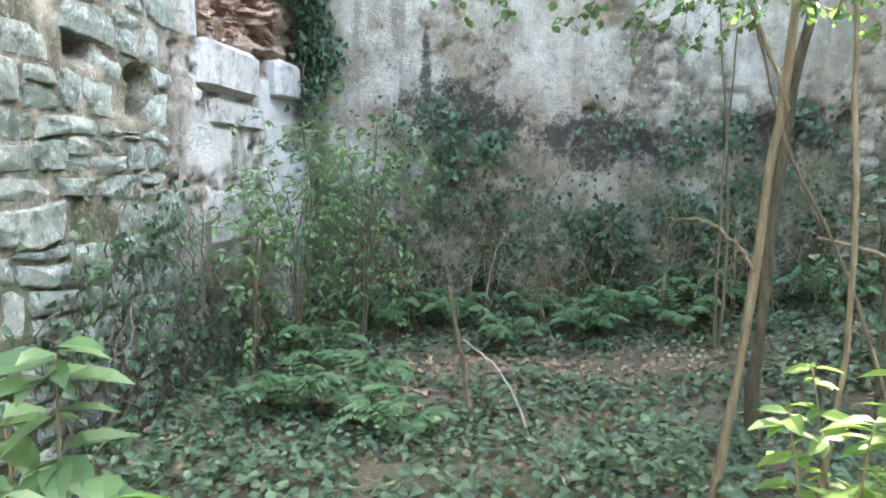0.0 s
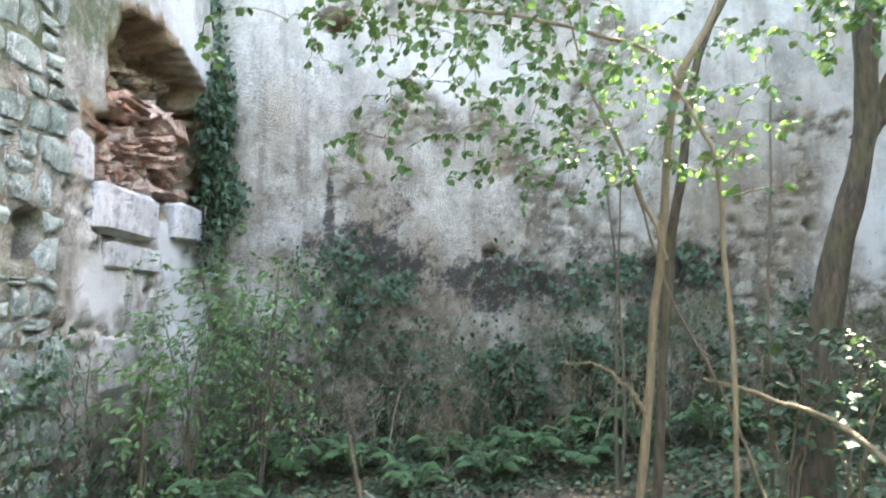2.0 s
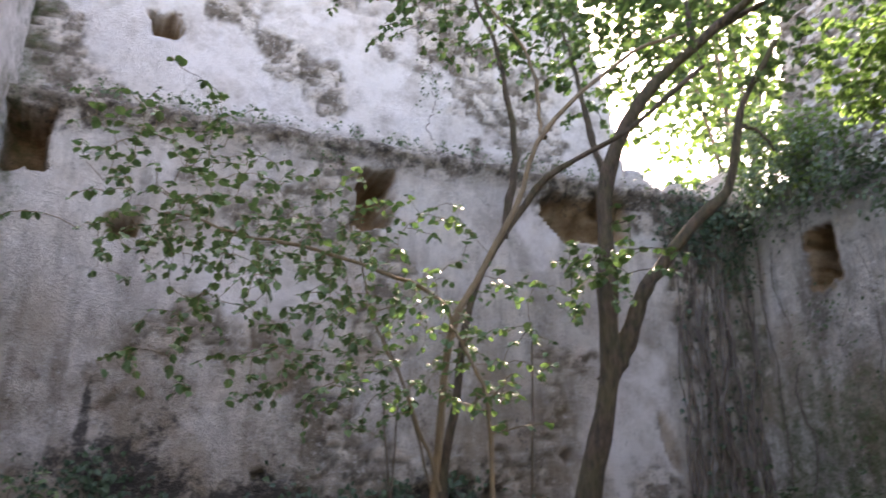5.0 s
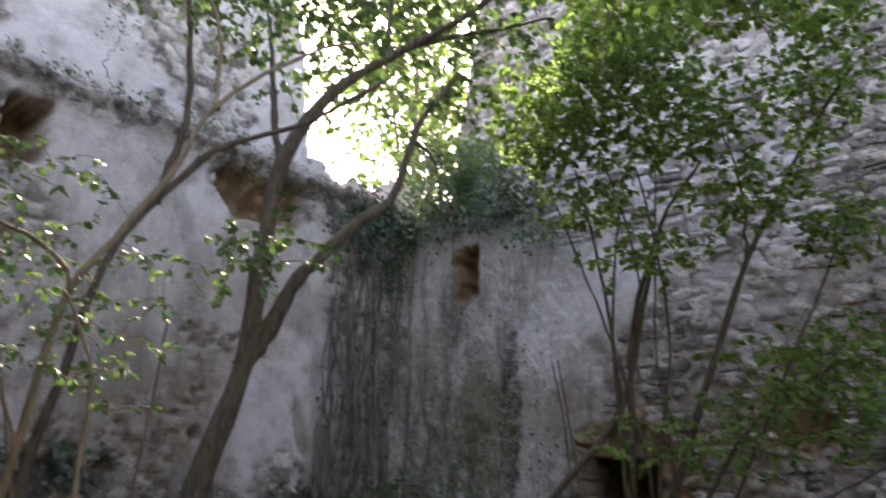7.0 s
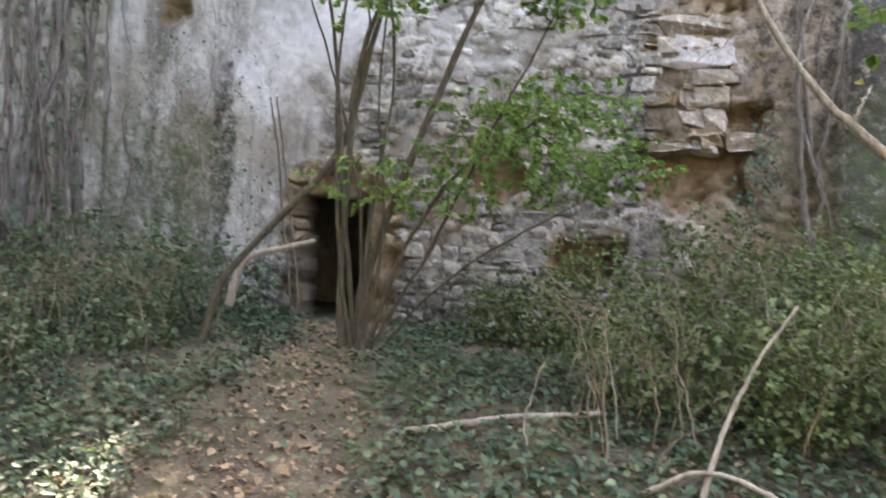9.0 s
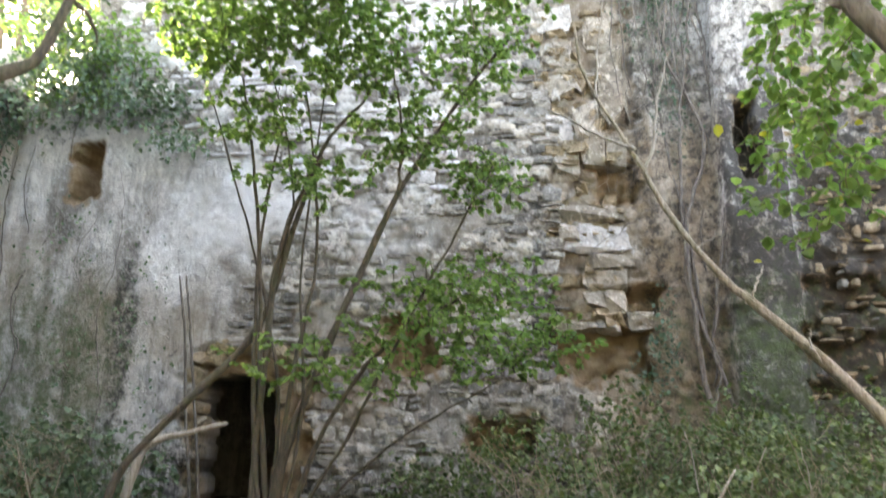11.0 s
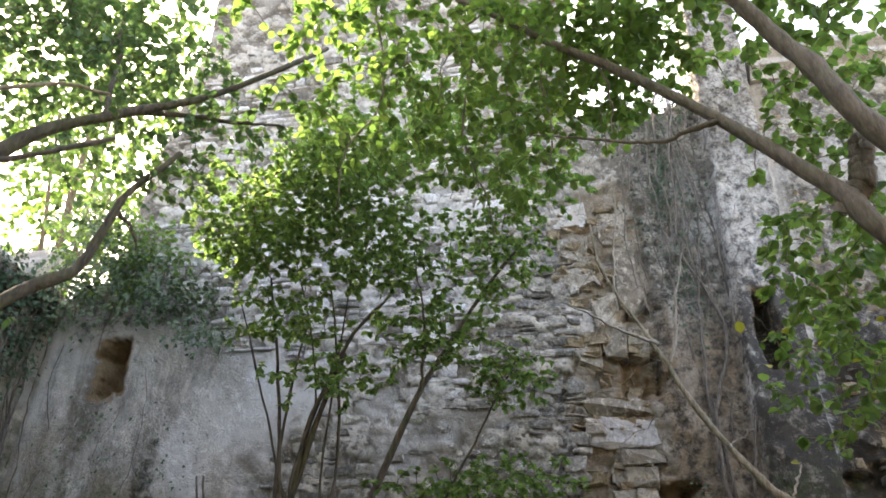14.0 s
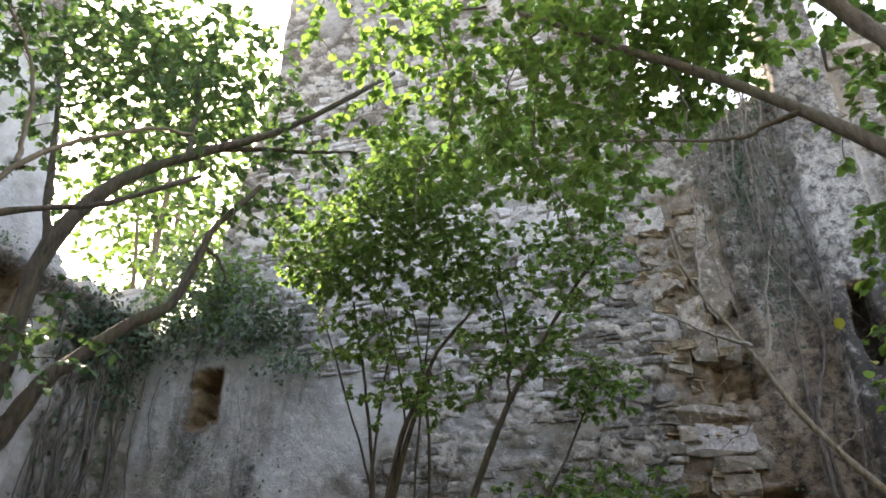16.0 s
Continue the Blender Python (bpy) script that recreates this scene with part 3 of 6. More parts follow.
def b_shape(u, z):
    n1, n2 = fbm(u * 0.8, z * 0.8, 111), fbm(u * 3.2, z * 3.2, 121)
    joint, tone = cells(u * 3.9 + 0.5 * n2, z * 7.2 + 0.6 * n2, 125)
    # plaster stays on the part beside the corner; the rest is bare rubble
    lost = step(-0.35, 0.25, (4.5 - u) * 0.55 + (z - 4.9) * 0.8 * step(3.8, 5.2, z) + 0.9 * n1 + 0.35 * n2)
    lost = np.where(u < -0.7, step(-0.1, 0.3, n1 + 0.5 * n2 - 0.15 + 0.8 * step(-2.3, -2.5, u)), lost)
    depth = 0.06 * n1 + 0.02 * n2 + lost * (0.02 - 0.04 * step(0.02, 0.18, joint) * (0.2 + 1.1 * tone)) + 0.016 * fbm(u * 14, z * 14, 127, 2)
    holes, core = np.zeros(u.shape), np.zeros(u.shape)
    for k, (y0, y1, b, t, deep, rough) in enumerate(((6.74, 7.04, 5.02, 5.76, 0.55, 0.12), (1.92, 2.52, 2.55, 3.22, 0.35, 0.2), (-0.55, 0.50, 2.60, 3.12, 0.38, 0.16), (-0.68, -0.30, 3.30, 3.58, 0.30, 0.12), (0.72, 1.42, 1.70, 2.08, 0.32, 0.14), (-0.45, -0.08, 4.72, 5.16, 0.22, 0.1), (-3.4, -2.45, 3.25, 3.62, 0.16, 0.3), (-3.6, -2.3, 2.4, 2.95, 0.14, 0.3))):
        holes = np.maximum(holes, deep * (0.8 + 0.5 * n2) * slot(u, z, y0, y1, b, t, rough, 130 + k))
        core = np.maximum(core, slot(u, z, y0 - 0.08, y1 + 0.08, b - 0.05, t + 0.05, rough * 1.2, 130 + k))
    # the low doorway, broken round its head
    surround = np.maximum(blob(u, z, 4.25, 2.45, 0.95, 0.62, 0.3, 141, 0.3), slot(u, z, 3.5, 5.05, 0.4, 2.4, 0.2, 142))
    core = np.maximum(core, surround)
    holes = np.maximum(holes, surround * (0.16 + 0.10 * n2))
    # pilaster with a narrow slit, and the offset of the upper wall
    pil = step(-1.42, -1.50, u + 0.02 * n2) * step(-2.26, -2.16, u + 0.03 * n2)
    depth = depth - 0.30 * pil
    lost = lost * (1 - 0.9 * pil)
    holes = np.maximum(holes, 0.5 * slot(u, z, -1.86, -1.70, 4.83, 5.76, 0.08, 151) * pil)
    core = np.maximum(core, 0.7 * slot(u, z, -1.90, -1.66, 4.75, 5.85, 0.1, 151) * pil)
    # a vertical seam where a cross wall was torn away
    seam = slot(u, z, -0.48, 0.52, 3.1, 7.6, 0.28, 155)
    depth = depth + 0.10 * seam * (0.6 + fbm(u * 4, z * 4, 157))
    core = np.maximum(core, 0.45 * seam)
    core = np.maximum(core, 0.55 * blob(u, z, -0.6, 2.2, 0.9, 1.5, 0.5, 158, 0.7) * step(-0.4, 0.3, n2 + n1) + 0.4 * blob(u, z, 3.1, 2.6, 1.0, 1.0, 0.6, 159, 0.6))
    far = step(-2.25, -2.5, u) * step(6.5, 5.0, z + 0.8 * n1)
    core = np.maximum(core, 0.75 * far * step(-0.25, 0.2, n2 + 0.5 * n1))
    depth = depth + holes + far * 0.10 * n2
    # Wall foot holds canopy shade in the colour; streaks and blotches are stains.
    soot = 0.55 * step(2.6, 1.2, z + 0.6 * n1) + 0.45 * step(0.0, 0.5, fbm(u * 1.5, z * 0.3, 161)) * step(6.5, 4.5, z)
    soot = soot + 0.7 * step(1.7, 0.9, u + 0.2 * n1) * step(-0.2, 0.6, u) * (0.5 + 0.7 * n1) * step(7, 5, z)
    # Pilaster and the wall around it are darkened in colour to read as shade.
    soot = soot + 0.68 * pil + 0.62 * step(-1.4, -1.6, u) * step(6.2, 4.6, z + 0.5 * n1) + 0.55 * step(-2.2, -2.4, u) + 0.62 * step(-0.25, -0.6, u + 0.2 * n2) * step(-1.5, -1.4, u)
    core = np.maximum(core, 0.7 * step(-0.3, -0.6, u + 0.3 * n2) * step(-1.5, -1.4, u) * step(6.5, 5.0, z + 0.6 * n1))
    soot = soot + 0.75 * blob(u, z, 6.1, 3.1, 0.35, 1.6, 0.3, 163, 0.6)
    soot = soot + 0.6 * step(5.7, 6.1, z + 0.25 * n2) * step(4.6, 6.2, u) * (1 - step(6.4, 7.0, z))
    moss = 0.45 * step(-0.3, -0.7, u + 0.2 * n2) * step(4.6, 3.2, z + 0.5 * n1) + 0.7 * step(5.2, 6.6, u + 0.5 * n1) * step(5.0, 3.0, z) + 0.4 * step(2.4, 1.2, z) + 0.25 * pil * step(5, 3, z)
    # Limewash remains, whitened further up so the paint holds the upper wall's light.
    lime = 0.95 * blob(u, z, 5.5, 4.2, 0.55, 1.1, 0.5, 175, 0.6) + 1.3 * blob(u, z, 3.6, 5.2, 2.2, 2.0, 0.5, 176, 0.6) + 0.9 * step(5.0, 6.5, z + 0.5 * n1) * step(0.9, 2.0, u + 0.3 * n2)
    lime = lime + 0.5 * blob(u, z, -2.6, 8.0, 0.6, 0.9, 0.4, 177, 0.6)
    lost = lost * (1 - 0.5 * step(0.1, 0.4, fbm(u * 1.8, z * 1.8, 178)) * step(0.5, 1.2, u))
    return {"depth": depth, "bare": lost, "core": core, "tone": tone, "lime": np.clip(lime, 0, 1), "joint": 1 - step(0.03, 0.16, joint), "soot": np.clip(soot, 0, 1), "moss": np.clip(moss, 0, 1)}


def b_top(u):
    jag = 0.25 * fbm(u * 1.9, u * 0 + 5, 171) + 0.2 * fbm(np.floor(u / 0.35) * 3.7, u * 0 + 9, 172, 1)
    return np.where(u > 7.25, 6.6 + jag, np.where(u > 6.5, 7.4 + (7.25 - u) * 5.2 + jag, np.where(u > 0.3, 14.6 + 2 * jag, np.where(u > -1.45, 9.0 + 1.2 * jag, np.where(u > -2.25, 10.8 + jag, 9.2)))))


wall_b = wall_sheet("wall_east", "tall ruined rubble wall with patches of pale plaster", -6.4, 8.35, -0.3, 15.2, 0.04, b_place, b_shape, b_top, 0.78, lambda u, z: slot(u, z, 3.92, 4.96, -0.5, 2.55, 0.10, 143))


def vault():
    """The dark cell behind the low doorway."""
    bm = bmesh.new()
    bmesh.ops.create_cube(bm, size=1.0, matrix=Matrix.Translation((11.3, 4.4, 1.5)) @ Matrix.Diagonal((3.1, 5.0, 3.4, 1)))
    bmesh.ops.delete(bm, geom=[f for f in bm.faces if f.normal.x < -0.5], context="FACES")
    bmesh.ops.reverse_faces(bm, faces=bm.faces)
    me = bpy.data.meshes.new("vault")
    bm.to_mesh(me)
    bm.free()
    me.materials.append(WALL)
    ob = tagged(new("wall_vault", me), "unlit stone cell behind the low doorway", "wall", kind="structure")
    ob.modifiers.new("thick", "SOLIDIFY").thickness = -0.3


vault()


LX, LY, LT = -1.95, 5.6, 0.14


def l_place(u, z, d):
    k = 1 / math.hypot(1, LT)
    return np.stack([LX + LT * (u - LY) - d * k, u + d * LT * k, z], -1)


GASH_Z = (2.45, 2.6, 2.87, 3.14, 3.55, 3.91, 4.10, 4.28, 4.40)
GASH_FROM = (5.95, 5.95, 5.88, 5.98, 6.28, 6.38, 6.55, 6.82, 7.05)
GASH_TO = (8.6, 8.7, 8.8, 8.8, 8.75, 8.55, 8.35, 7.75, 7.25)


def l_shape(u, z):
    n1, n2 = fbm(u * 0.8, z * 0.8, 211), fbm(u * 3.2, z * 3.2, 221)
    jag = 0.28 * n2 + 0.14 * fbm(u * 6, z * 6, 222, 2)
    torn = step(-0.22, -0.10, u + jag - np.interp(z, GASH_Z, GASH_FROM)) * step(-0.22, -0.10, np.interp(z, GASH_Z, GASH_TO) - u + jag) * step(2.48, 2.6, z) * (1 - step(4.40, 4.48, z + 0.5 * jag))
    gash = step(-0.05, 0.05, u + jag - np.interp(z, GASH_Z, GASH_FROM)) * step(-0.05, 0.05, np.interp(z, GASH_Z, GASH_TO) - u + jag)
    gash = gash * step(2.5, 2.62, z) * (1 - step(4.22, 4.32, z + 0.6 * jag))
    crack = step(0.09, 0.02, np.abs(u - np.interp(z, [4.2, 4.7, 5.3], [6.85, 6.46, 6.65]) + 0.04 * n2)) * step(4.1, 4.3, z) * (1 - step(5.4, 5.9, z))
    rough = 1 - step(5.35, 5.6, u + 0.15 * n2)
    joint, tone = cells(u * 5.5 + 0.3 * n2, z * 7.0, 225)
    lost = np.clip(rough * step(5.6, 4.6, z + 0.6 * n1) + 0.35 * rough + (1 - rough) * step(-0.05, 0.25, fbm(u * 2.6, z * 2.6, 236, 3)) * step(4.0, 2.4, z), 0, 1)
    depth = (0.05 * n1 + 0.03 * n2 + 0.012 * fbm(u * 12, z * 12, 234, 2) + lost * (0.05 - 0.06 * step(0.02, 0.25, joint))) * (1 - 0.8 * rough) + gash * np.clip(0.20 + 0.14 * fbm(u * 2.3, z * 2.3, 231) + 0.26 * fbm(u * 5, z * 7, 235, 3), 0.03, 0.6) + 0.05 * crack
    depth = depth + 0.30 * gash * step(3.1, 3.7, z)
    depth = depth + 0.3 * slot(u, z, 5.03, 5.21, 2.04, 2.27, 0.02, 238) + 0.25 * slot(u, z, 4.44, 4.60, 2.33, 2.47, 0.02, 239)
    # Foot darkened in paint for shade and matted growth; blotches are stains.
    soot = 0.6 * step(1.4, 0.3, z + 0.4 * n1) + 0.35 * step(0.1, 0.5, n1) * rough
    # Crack is dark; the gash's upper hollow gets its shade as paint.
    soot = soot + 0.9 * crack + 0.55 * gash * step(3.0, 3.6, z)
    moss = 0.55 * rough + 0.5 * step(1.6, 0.5, z + 0.4 * n1) + 0.5 * step(8.1, 8.6, u) + 0.75 * step(3.2, 3.8, z) * step(6.8, 6.4, u + 0.2 * n2)
    upper = step(2.9, 3.5, z)
    return {"depth": depth, "bare": lost, "lime": 1.7 * step(5.6, 6.0, u + 0.2 * n2) * step(0.8, 1.6, z) * (1 - torn) * (1 - upper * step(6.75, 6.5, u + 0.15 * n2)) * (1 - 0.55 * upper * (1 - blob(u, z, 7.7, 5.3, 0.75, 0.85, 0.3, 237, 0.3))) * step(-0.55, -0.1, fbm(u * 2.2, z * 1.2, 233) + 0.4 * n2), "core": np.clip(torn * (0.9 + 0.2 * n2), 0, 1), "tone": tone, "joint": 0.35 * (1 - step(0.03, 0.16, joint)), "soot": np.clip(soot, 0, 1), "moss": np.clip(moss, 0, 1)}


def l_top(u):
    return 8.4 + 0.5 * fbm(u * 1.2, u * 0 + 2, 241) + 0 * u


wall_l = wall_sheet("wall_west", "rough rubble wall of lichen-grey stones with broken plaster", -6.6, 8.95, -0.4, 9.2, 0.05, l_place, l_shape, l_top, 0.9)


def s_place(u, z, d):
    return np.stack([u, -6.5 - d, z], -1)


def s_shape(u, z):
    zero = np.zeros(u.shape)
    joint, tone = cells(u * 3.6, z * 6.0, 325)
    return {"depth": -0.04 * fbm(u, z, 311), "lime": zero, "bare": zero + 0.7, "core": zero, "tone": tone, "joint": 1 - step(0.03, 0.16, joint), "soot": zero + 0.2, "moss": zero + 0.3}


wall_s = wall_sheet("wall_south", "plain rubble wall closing the roofless room", -4.0, 9.4, -0.3, 6.4, 0.2, s_place, s_shape, lambda u: 5.8 + 0.3 * fbm(u, u * 0, 5), 0.8)


# ---- trees
tree("sapling", "slim tan-barked young tree leaning across the clearing", (1.15, 3.28, float(ground_z(1.15, 3.28)) - 0.05), [
    ([(1.15, 3.28, 0.0), (1.23, 3.28, 0.18), (1.38, 3.27, 1.21), (1.46, 3.29, 1.77), (1.50, 3.22, 2.58), (1.66, 3.18, 2.95), (1.89, 3.18, 3.38), (2.1, 3.17, 3.9), (2.7, 3.11, 4.54), (3.06, 3.06, 4.77)], 0.024, 0.011),
    ([(2.08, 3.17, 3.85), (2.12, 3.27, 4.07), (2.11, 3.4, 4.59), (1.81, 3.67, 5.24)], 0.016, 0.007),
    ([(1.50, 3.22, 2.62), (1.41, 3.19, 2.79), (0.99, 3.12, 2.89), (0.52, 3.05, 2.93), (0.10, 2.98, 2.96)], 0.013, 0.005),
    ([(1.38, 3.28, 1.19), (1.18, 3.37, 1.41), (1.02, 3.5, 1.42)], 0.010, 0.004),
    ([(1.47, 3.27, 1.9), (1.30, 3.3, 2.35), (1.12, 3.3, 2.75), (1.0, 3.35, 3.2)], 0.010, 0.004),
], [((0.75, 3.1, 2.9), (0.95, 0.5, 0.38), 95), ((1.0, 3.2, 2.45), (0.9, 0.5, 0.3), 52), ((0.15, 3.0, 3.3), (0.5, 0.4, 0.22), 18), ((2.0, 3.6, 5.0), (0.8, 0.7, 0.5), 30), ((0.2, 3.0, 3.1), (0.5, 0.5, 0.25), 16), ((2.3, 3.5, 2.9), (0.5, 0.5, 0.3), 6)], BARK_PALE, ELM, 0.040, 1, thick=4.5, leaf_gap=0.045, flat=0.85, sag=0.03, r_twig=0.0035)

tree("dark_tree", "dark moss-grown tree trunk behind the sapling", (1.75, 4.25, float(ground_z(1.75, 4.25)) - 0.05), [
    ([(1.75, 4.25, 0.0), (1.78, 4.24, 0.82), (1.85, 4.21, 1.96), (1.88, 4.07, 2.4), (2.03, 4.01, 3.18), (2.34, 3.84, 3.74), (2.6, 3.68, 4.03), (3.02, 3.5, 4.32), (3.5, 3.3, 4.8)], 0.033, 0.015),
    ([(2.2, 3.9, 3.5), (2.28, 3.9, 4.2), (2.2, 4.0, 5.0), (2.0, 4.1, 5.8)], 0.03, 0.01),
], [((2.3, 4.0, 5.6), (1.0, 0.9, 0.7), 50)], BARK_DARK, ELM, 0.06, 3, leaf_gap=0.06)

tree("young_tree", "thin tan sapling stem with a broken top", (1.44, 2.84, float(ground_z(1.44, 2.84)) - 0.05), [
    ([(1.44, 2.84, 0.0), (1.47, 2.84, 0.38), (1.52, 2.81, 1.1), (1.56, 2.91, 1.97), (1.54, 2.91, 2.3), (1.43, 2.96, 2.53), (1.40, 3.0, 2.62)], 0.014, 0.007),
], [((1.6, 2.9, 2.3), (0.25, 0.25, 0.2), 5)], BARK_PALE, ELM, 0.05, 5, leaf_gap=0.06)

tree("forked_tree", "forked mossy tree with two bending arms", (3.12, 4.86, float(ground_z(3.12, 4.86)) - 0.06), [
    ([(3.12, 4.86, 0.2), (3.16, 4.79, 1.0), (3.24, 4.72, 1.88), (3.34, 4.63, 2.42), (3.41, 4.56, 2.85), (3.42, 4.52, 3.3), (3.44, 4.50, 3.88), (3.49, 4.45, 4.45), (3.66, 4.3, 4.96), (3.92, 4.08, 5.36), (4.26, 3.75, 5.73), (4.62, 3.33, 6.14), (5.4, 2.7, 7.3)], 0.115, 0.022),
    ([(3.40, 4.57, 2.76), (3.50, 4.51, 2.95), (3.58, 4.46, 3.15), (3.68, 4.39, 3.46), (3.80, 4.29, 3.68), (4.06, 4.09, 4.04), (4.22, 3.94, 4.27), (4.32, 3.83, 4.80), (4.38, 3.77, 5.0), (4.58, 3.54, 5.49)], 0.080, 0.020),
    ([(4.32, 3.83, 4.80), (4.44, 3.78, 4.74), (4.56, 3.72, 4.56)], 0.02, 0.008),
    ([(3.48, 4.46, 4.35), (3.42, 4.65, 5.3), (3.4, 4.9, 6.3)], 0.035, 0.012),
    ([(4.08, 3.93, 5.54), (4.35, 4.15, 6.3), (4.6, 4.5, 7.2)], 0.03, 0.012),
    ([(4.2, 3.80, 5.67), (4.8, 3.4, 6.0), (5.3, 3.0, 6.25)], 0.028, 0.010),
], [((3.7, 4.8, 6.3), (1.0, 0.8, 0.8), 18), ((4.6, 4.3, 6.9), (0.9, 0.8, 0.7), 46), ((5.0, 3.4, 6.2), (0.7, 0.6, 0.5), 26), ((3.3, 4.2, 6.0), (0.6, 0.6, 0.5), 12), ((4.4, 5.7, 7.5), (0.8, 0.7, 0.6), 50), ((3.1, 4.0, 3.5), (0.45, 0.5, 0.35), 13), ((5.0, 4.6, 7.4), (0.9, 0.9, 0.8), 80), ((3.9, 4.4, 6.9), (0.9, 0.8, 0.5), 22), ((4.6, 3.6, 5.4), (0.4, 0.4, 0.4), 12), ((5.6, 5.4, 7.2), (0.9, 0.9, 0.8), 65), ((5.2, 6.2, 6.8), (1.0, 0.8, 0.6), 36), ((6.5, 5.9, 6.9), (0.8, 0.8, 0.5), 16), ((4.3, 5.2, 7.6), (1.0, 0.9, 0.6), 80)], BARK_DARK, ELM, 0.072, 7, leaf_gap=0.05, r_twig=0.006)

tree("hazel", "multi-stemmed hazel in leaf before the low doorway", (7.0, 3.05, float(ground_z(7.0, 3.05)) - 0.05), [
    ([(7.0, 3.2, 0.8), (7.03, 3.24, 1.36), (7.04, 3.22, 2.45), (6.98, 3.13, 3.57), (6.95, 2.93, 4.26), (6.94, 2.66, 4.8), (6.94, 2.32, 5.22)], 0.045, 0.014),
    ([(7.0, 3.0, 0.8), (7.01, 3.03, 1.36), (7.06, 2.92, 1.87), (7.13, 2.71, 2.52), (7.11, 2.45, 3.18), (7.11, 2.08, 4.04), (7.09, 1.69, 4.69), (7.05, 1.34, 5.21), (7.01, 0.87, 5.8)], 0.06, 0.014),
    ([(7.02, 3.1, 0.8), (6.95, 3.25, 2.4), (6.7, 3.3, 4.0), (6.48, 3.48, 5.26)], 0.03, 0.010),
    ([(7.0, 3.12, 0.8), (7.0, 3.3, 2.2), (6.95, 3.35, 3.6), (6.9, 3.2, 5.0)], 0.028, 0.010),
    ([(7.0, 3.05, 0.8), (6.9, 2.9, 2.3), (6.9, 2.75, 3.6), (6.7, 2.9, 5.2)], 0.026, 0.009),
    ([(7.0, 2.98, 0.8), (6.95, 2.5, 2.0), (6.8, 1.9, 2.7), (6.6, 1.3, 3.0)], 0.03, 0.010),
    ([(6.85, 1.95, 4.1), (6.8, 1.9, 4.7), (6.6, 2.0, 5.5)], 0.018, 0.008),
    ([(7.05, 3.05, 0.8), (7.0, 3.1, 2.3), (6.9, 3.45, 3.7), (6.6, 3.9, 5.2)], 0.022, 0.008),
    ([(7.0, 3.0, 0.8), (6.95, 2.85, 2.0), (6.95, 2.95, 3.5), (6.75, 2.7, 5.4)], 0.020, 0.008),
    ([(7.0, 2.95, 0.8), (6.9, 2.3, 1.9), (6.8, 1.6, 3.2), (6.7, 1.0, 4.3)], 0.022, 0.008),
    ([(6.98, 2.9, 0.8), (6.85, 2.2, 1.5), (6.7, 1.5, 2.0), (6.6, 0.9, 2.3)], 0.016, 0.006),
    ([(6.9, 3.2, 3.2), (6.8, 3.0, 4.2), (6.6, 3.3, 5.6)], 0.014, 0.006),
], [((5.9, 2.6, 6.4), (0.5, 0.75, 0.4), 90), ((5.9, 2.75, 5.85), (0.55, 0.8, 0.4), 140), ((6.15, 2.3, 5.3), (0.5, 0.75, 0.4), 110), ((5.85, 3.35, 5.35), (0.45, 0.5, 0.4), 90), ((6.7, 1.15, 5.5), (0.4, 0.5, 0.5), 50), ((6.5, 1.75, 4.6), (0.4, 0.6, 0.4), 50), ((6.1, 3.1, 4.7), (0.4, 0.5, 0.3), 40), ((6.6, 1.0, 4.1), (0.35, 0.4, 0.3), 35), ((6.7, 1.3, 3.15), (0.45, 0.85, 0.28), 58), ((6.3, 2.75, 4.1), (0.35, 0.6, 0.3), 25), ((6.8, 2.3, 2.5), (0.7, 0.9, 0.4), 40), ((6.4, 1.0, 2.6), (0.5, 0.8, 0.35), 60), ((6.4, 2.0, 7.0), (0.8, 1.1, 0.6), 80), ((6.5, 0.8, 6.3), (0.5, 0.6, 0.6), 45), ((6.2, 4.0, 6.0), (0.5, 0.5, 0.5), 35)], BARK_DARK, HAZEL, 0.060, 11, leaf_gap=0.027, thick=4.0, flat=0.8)

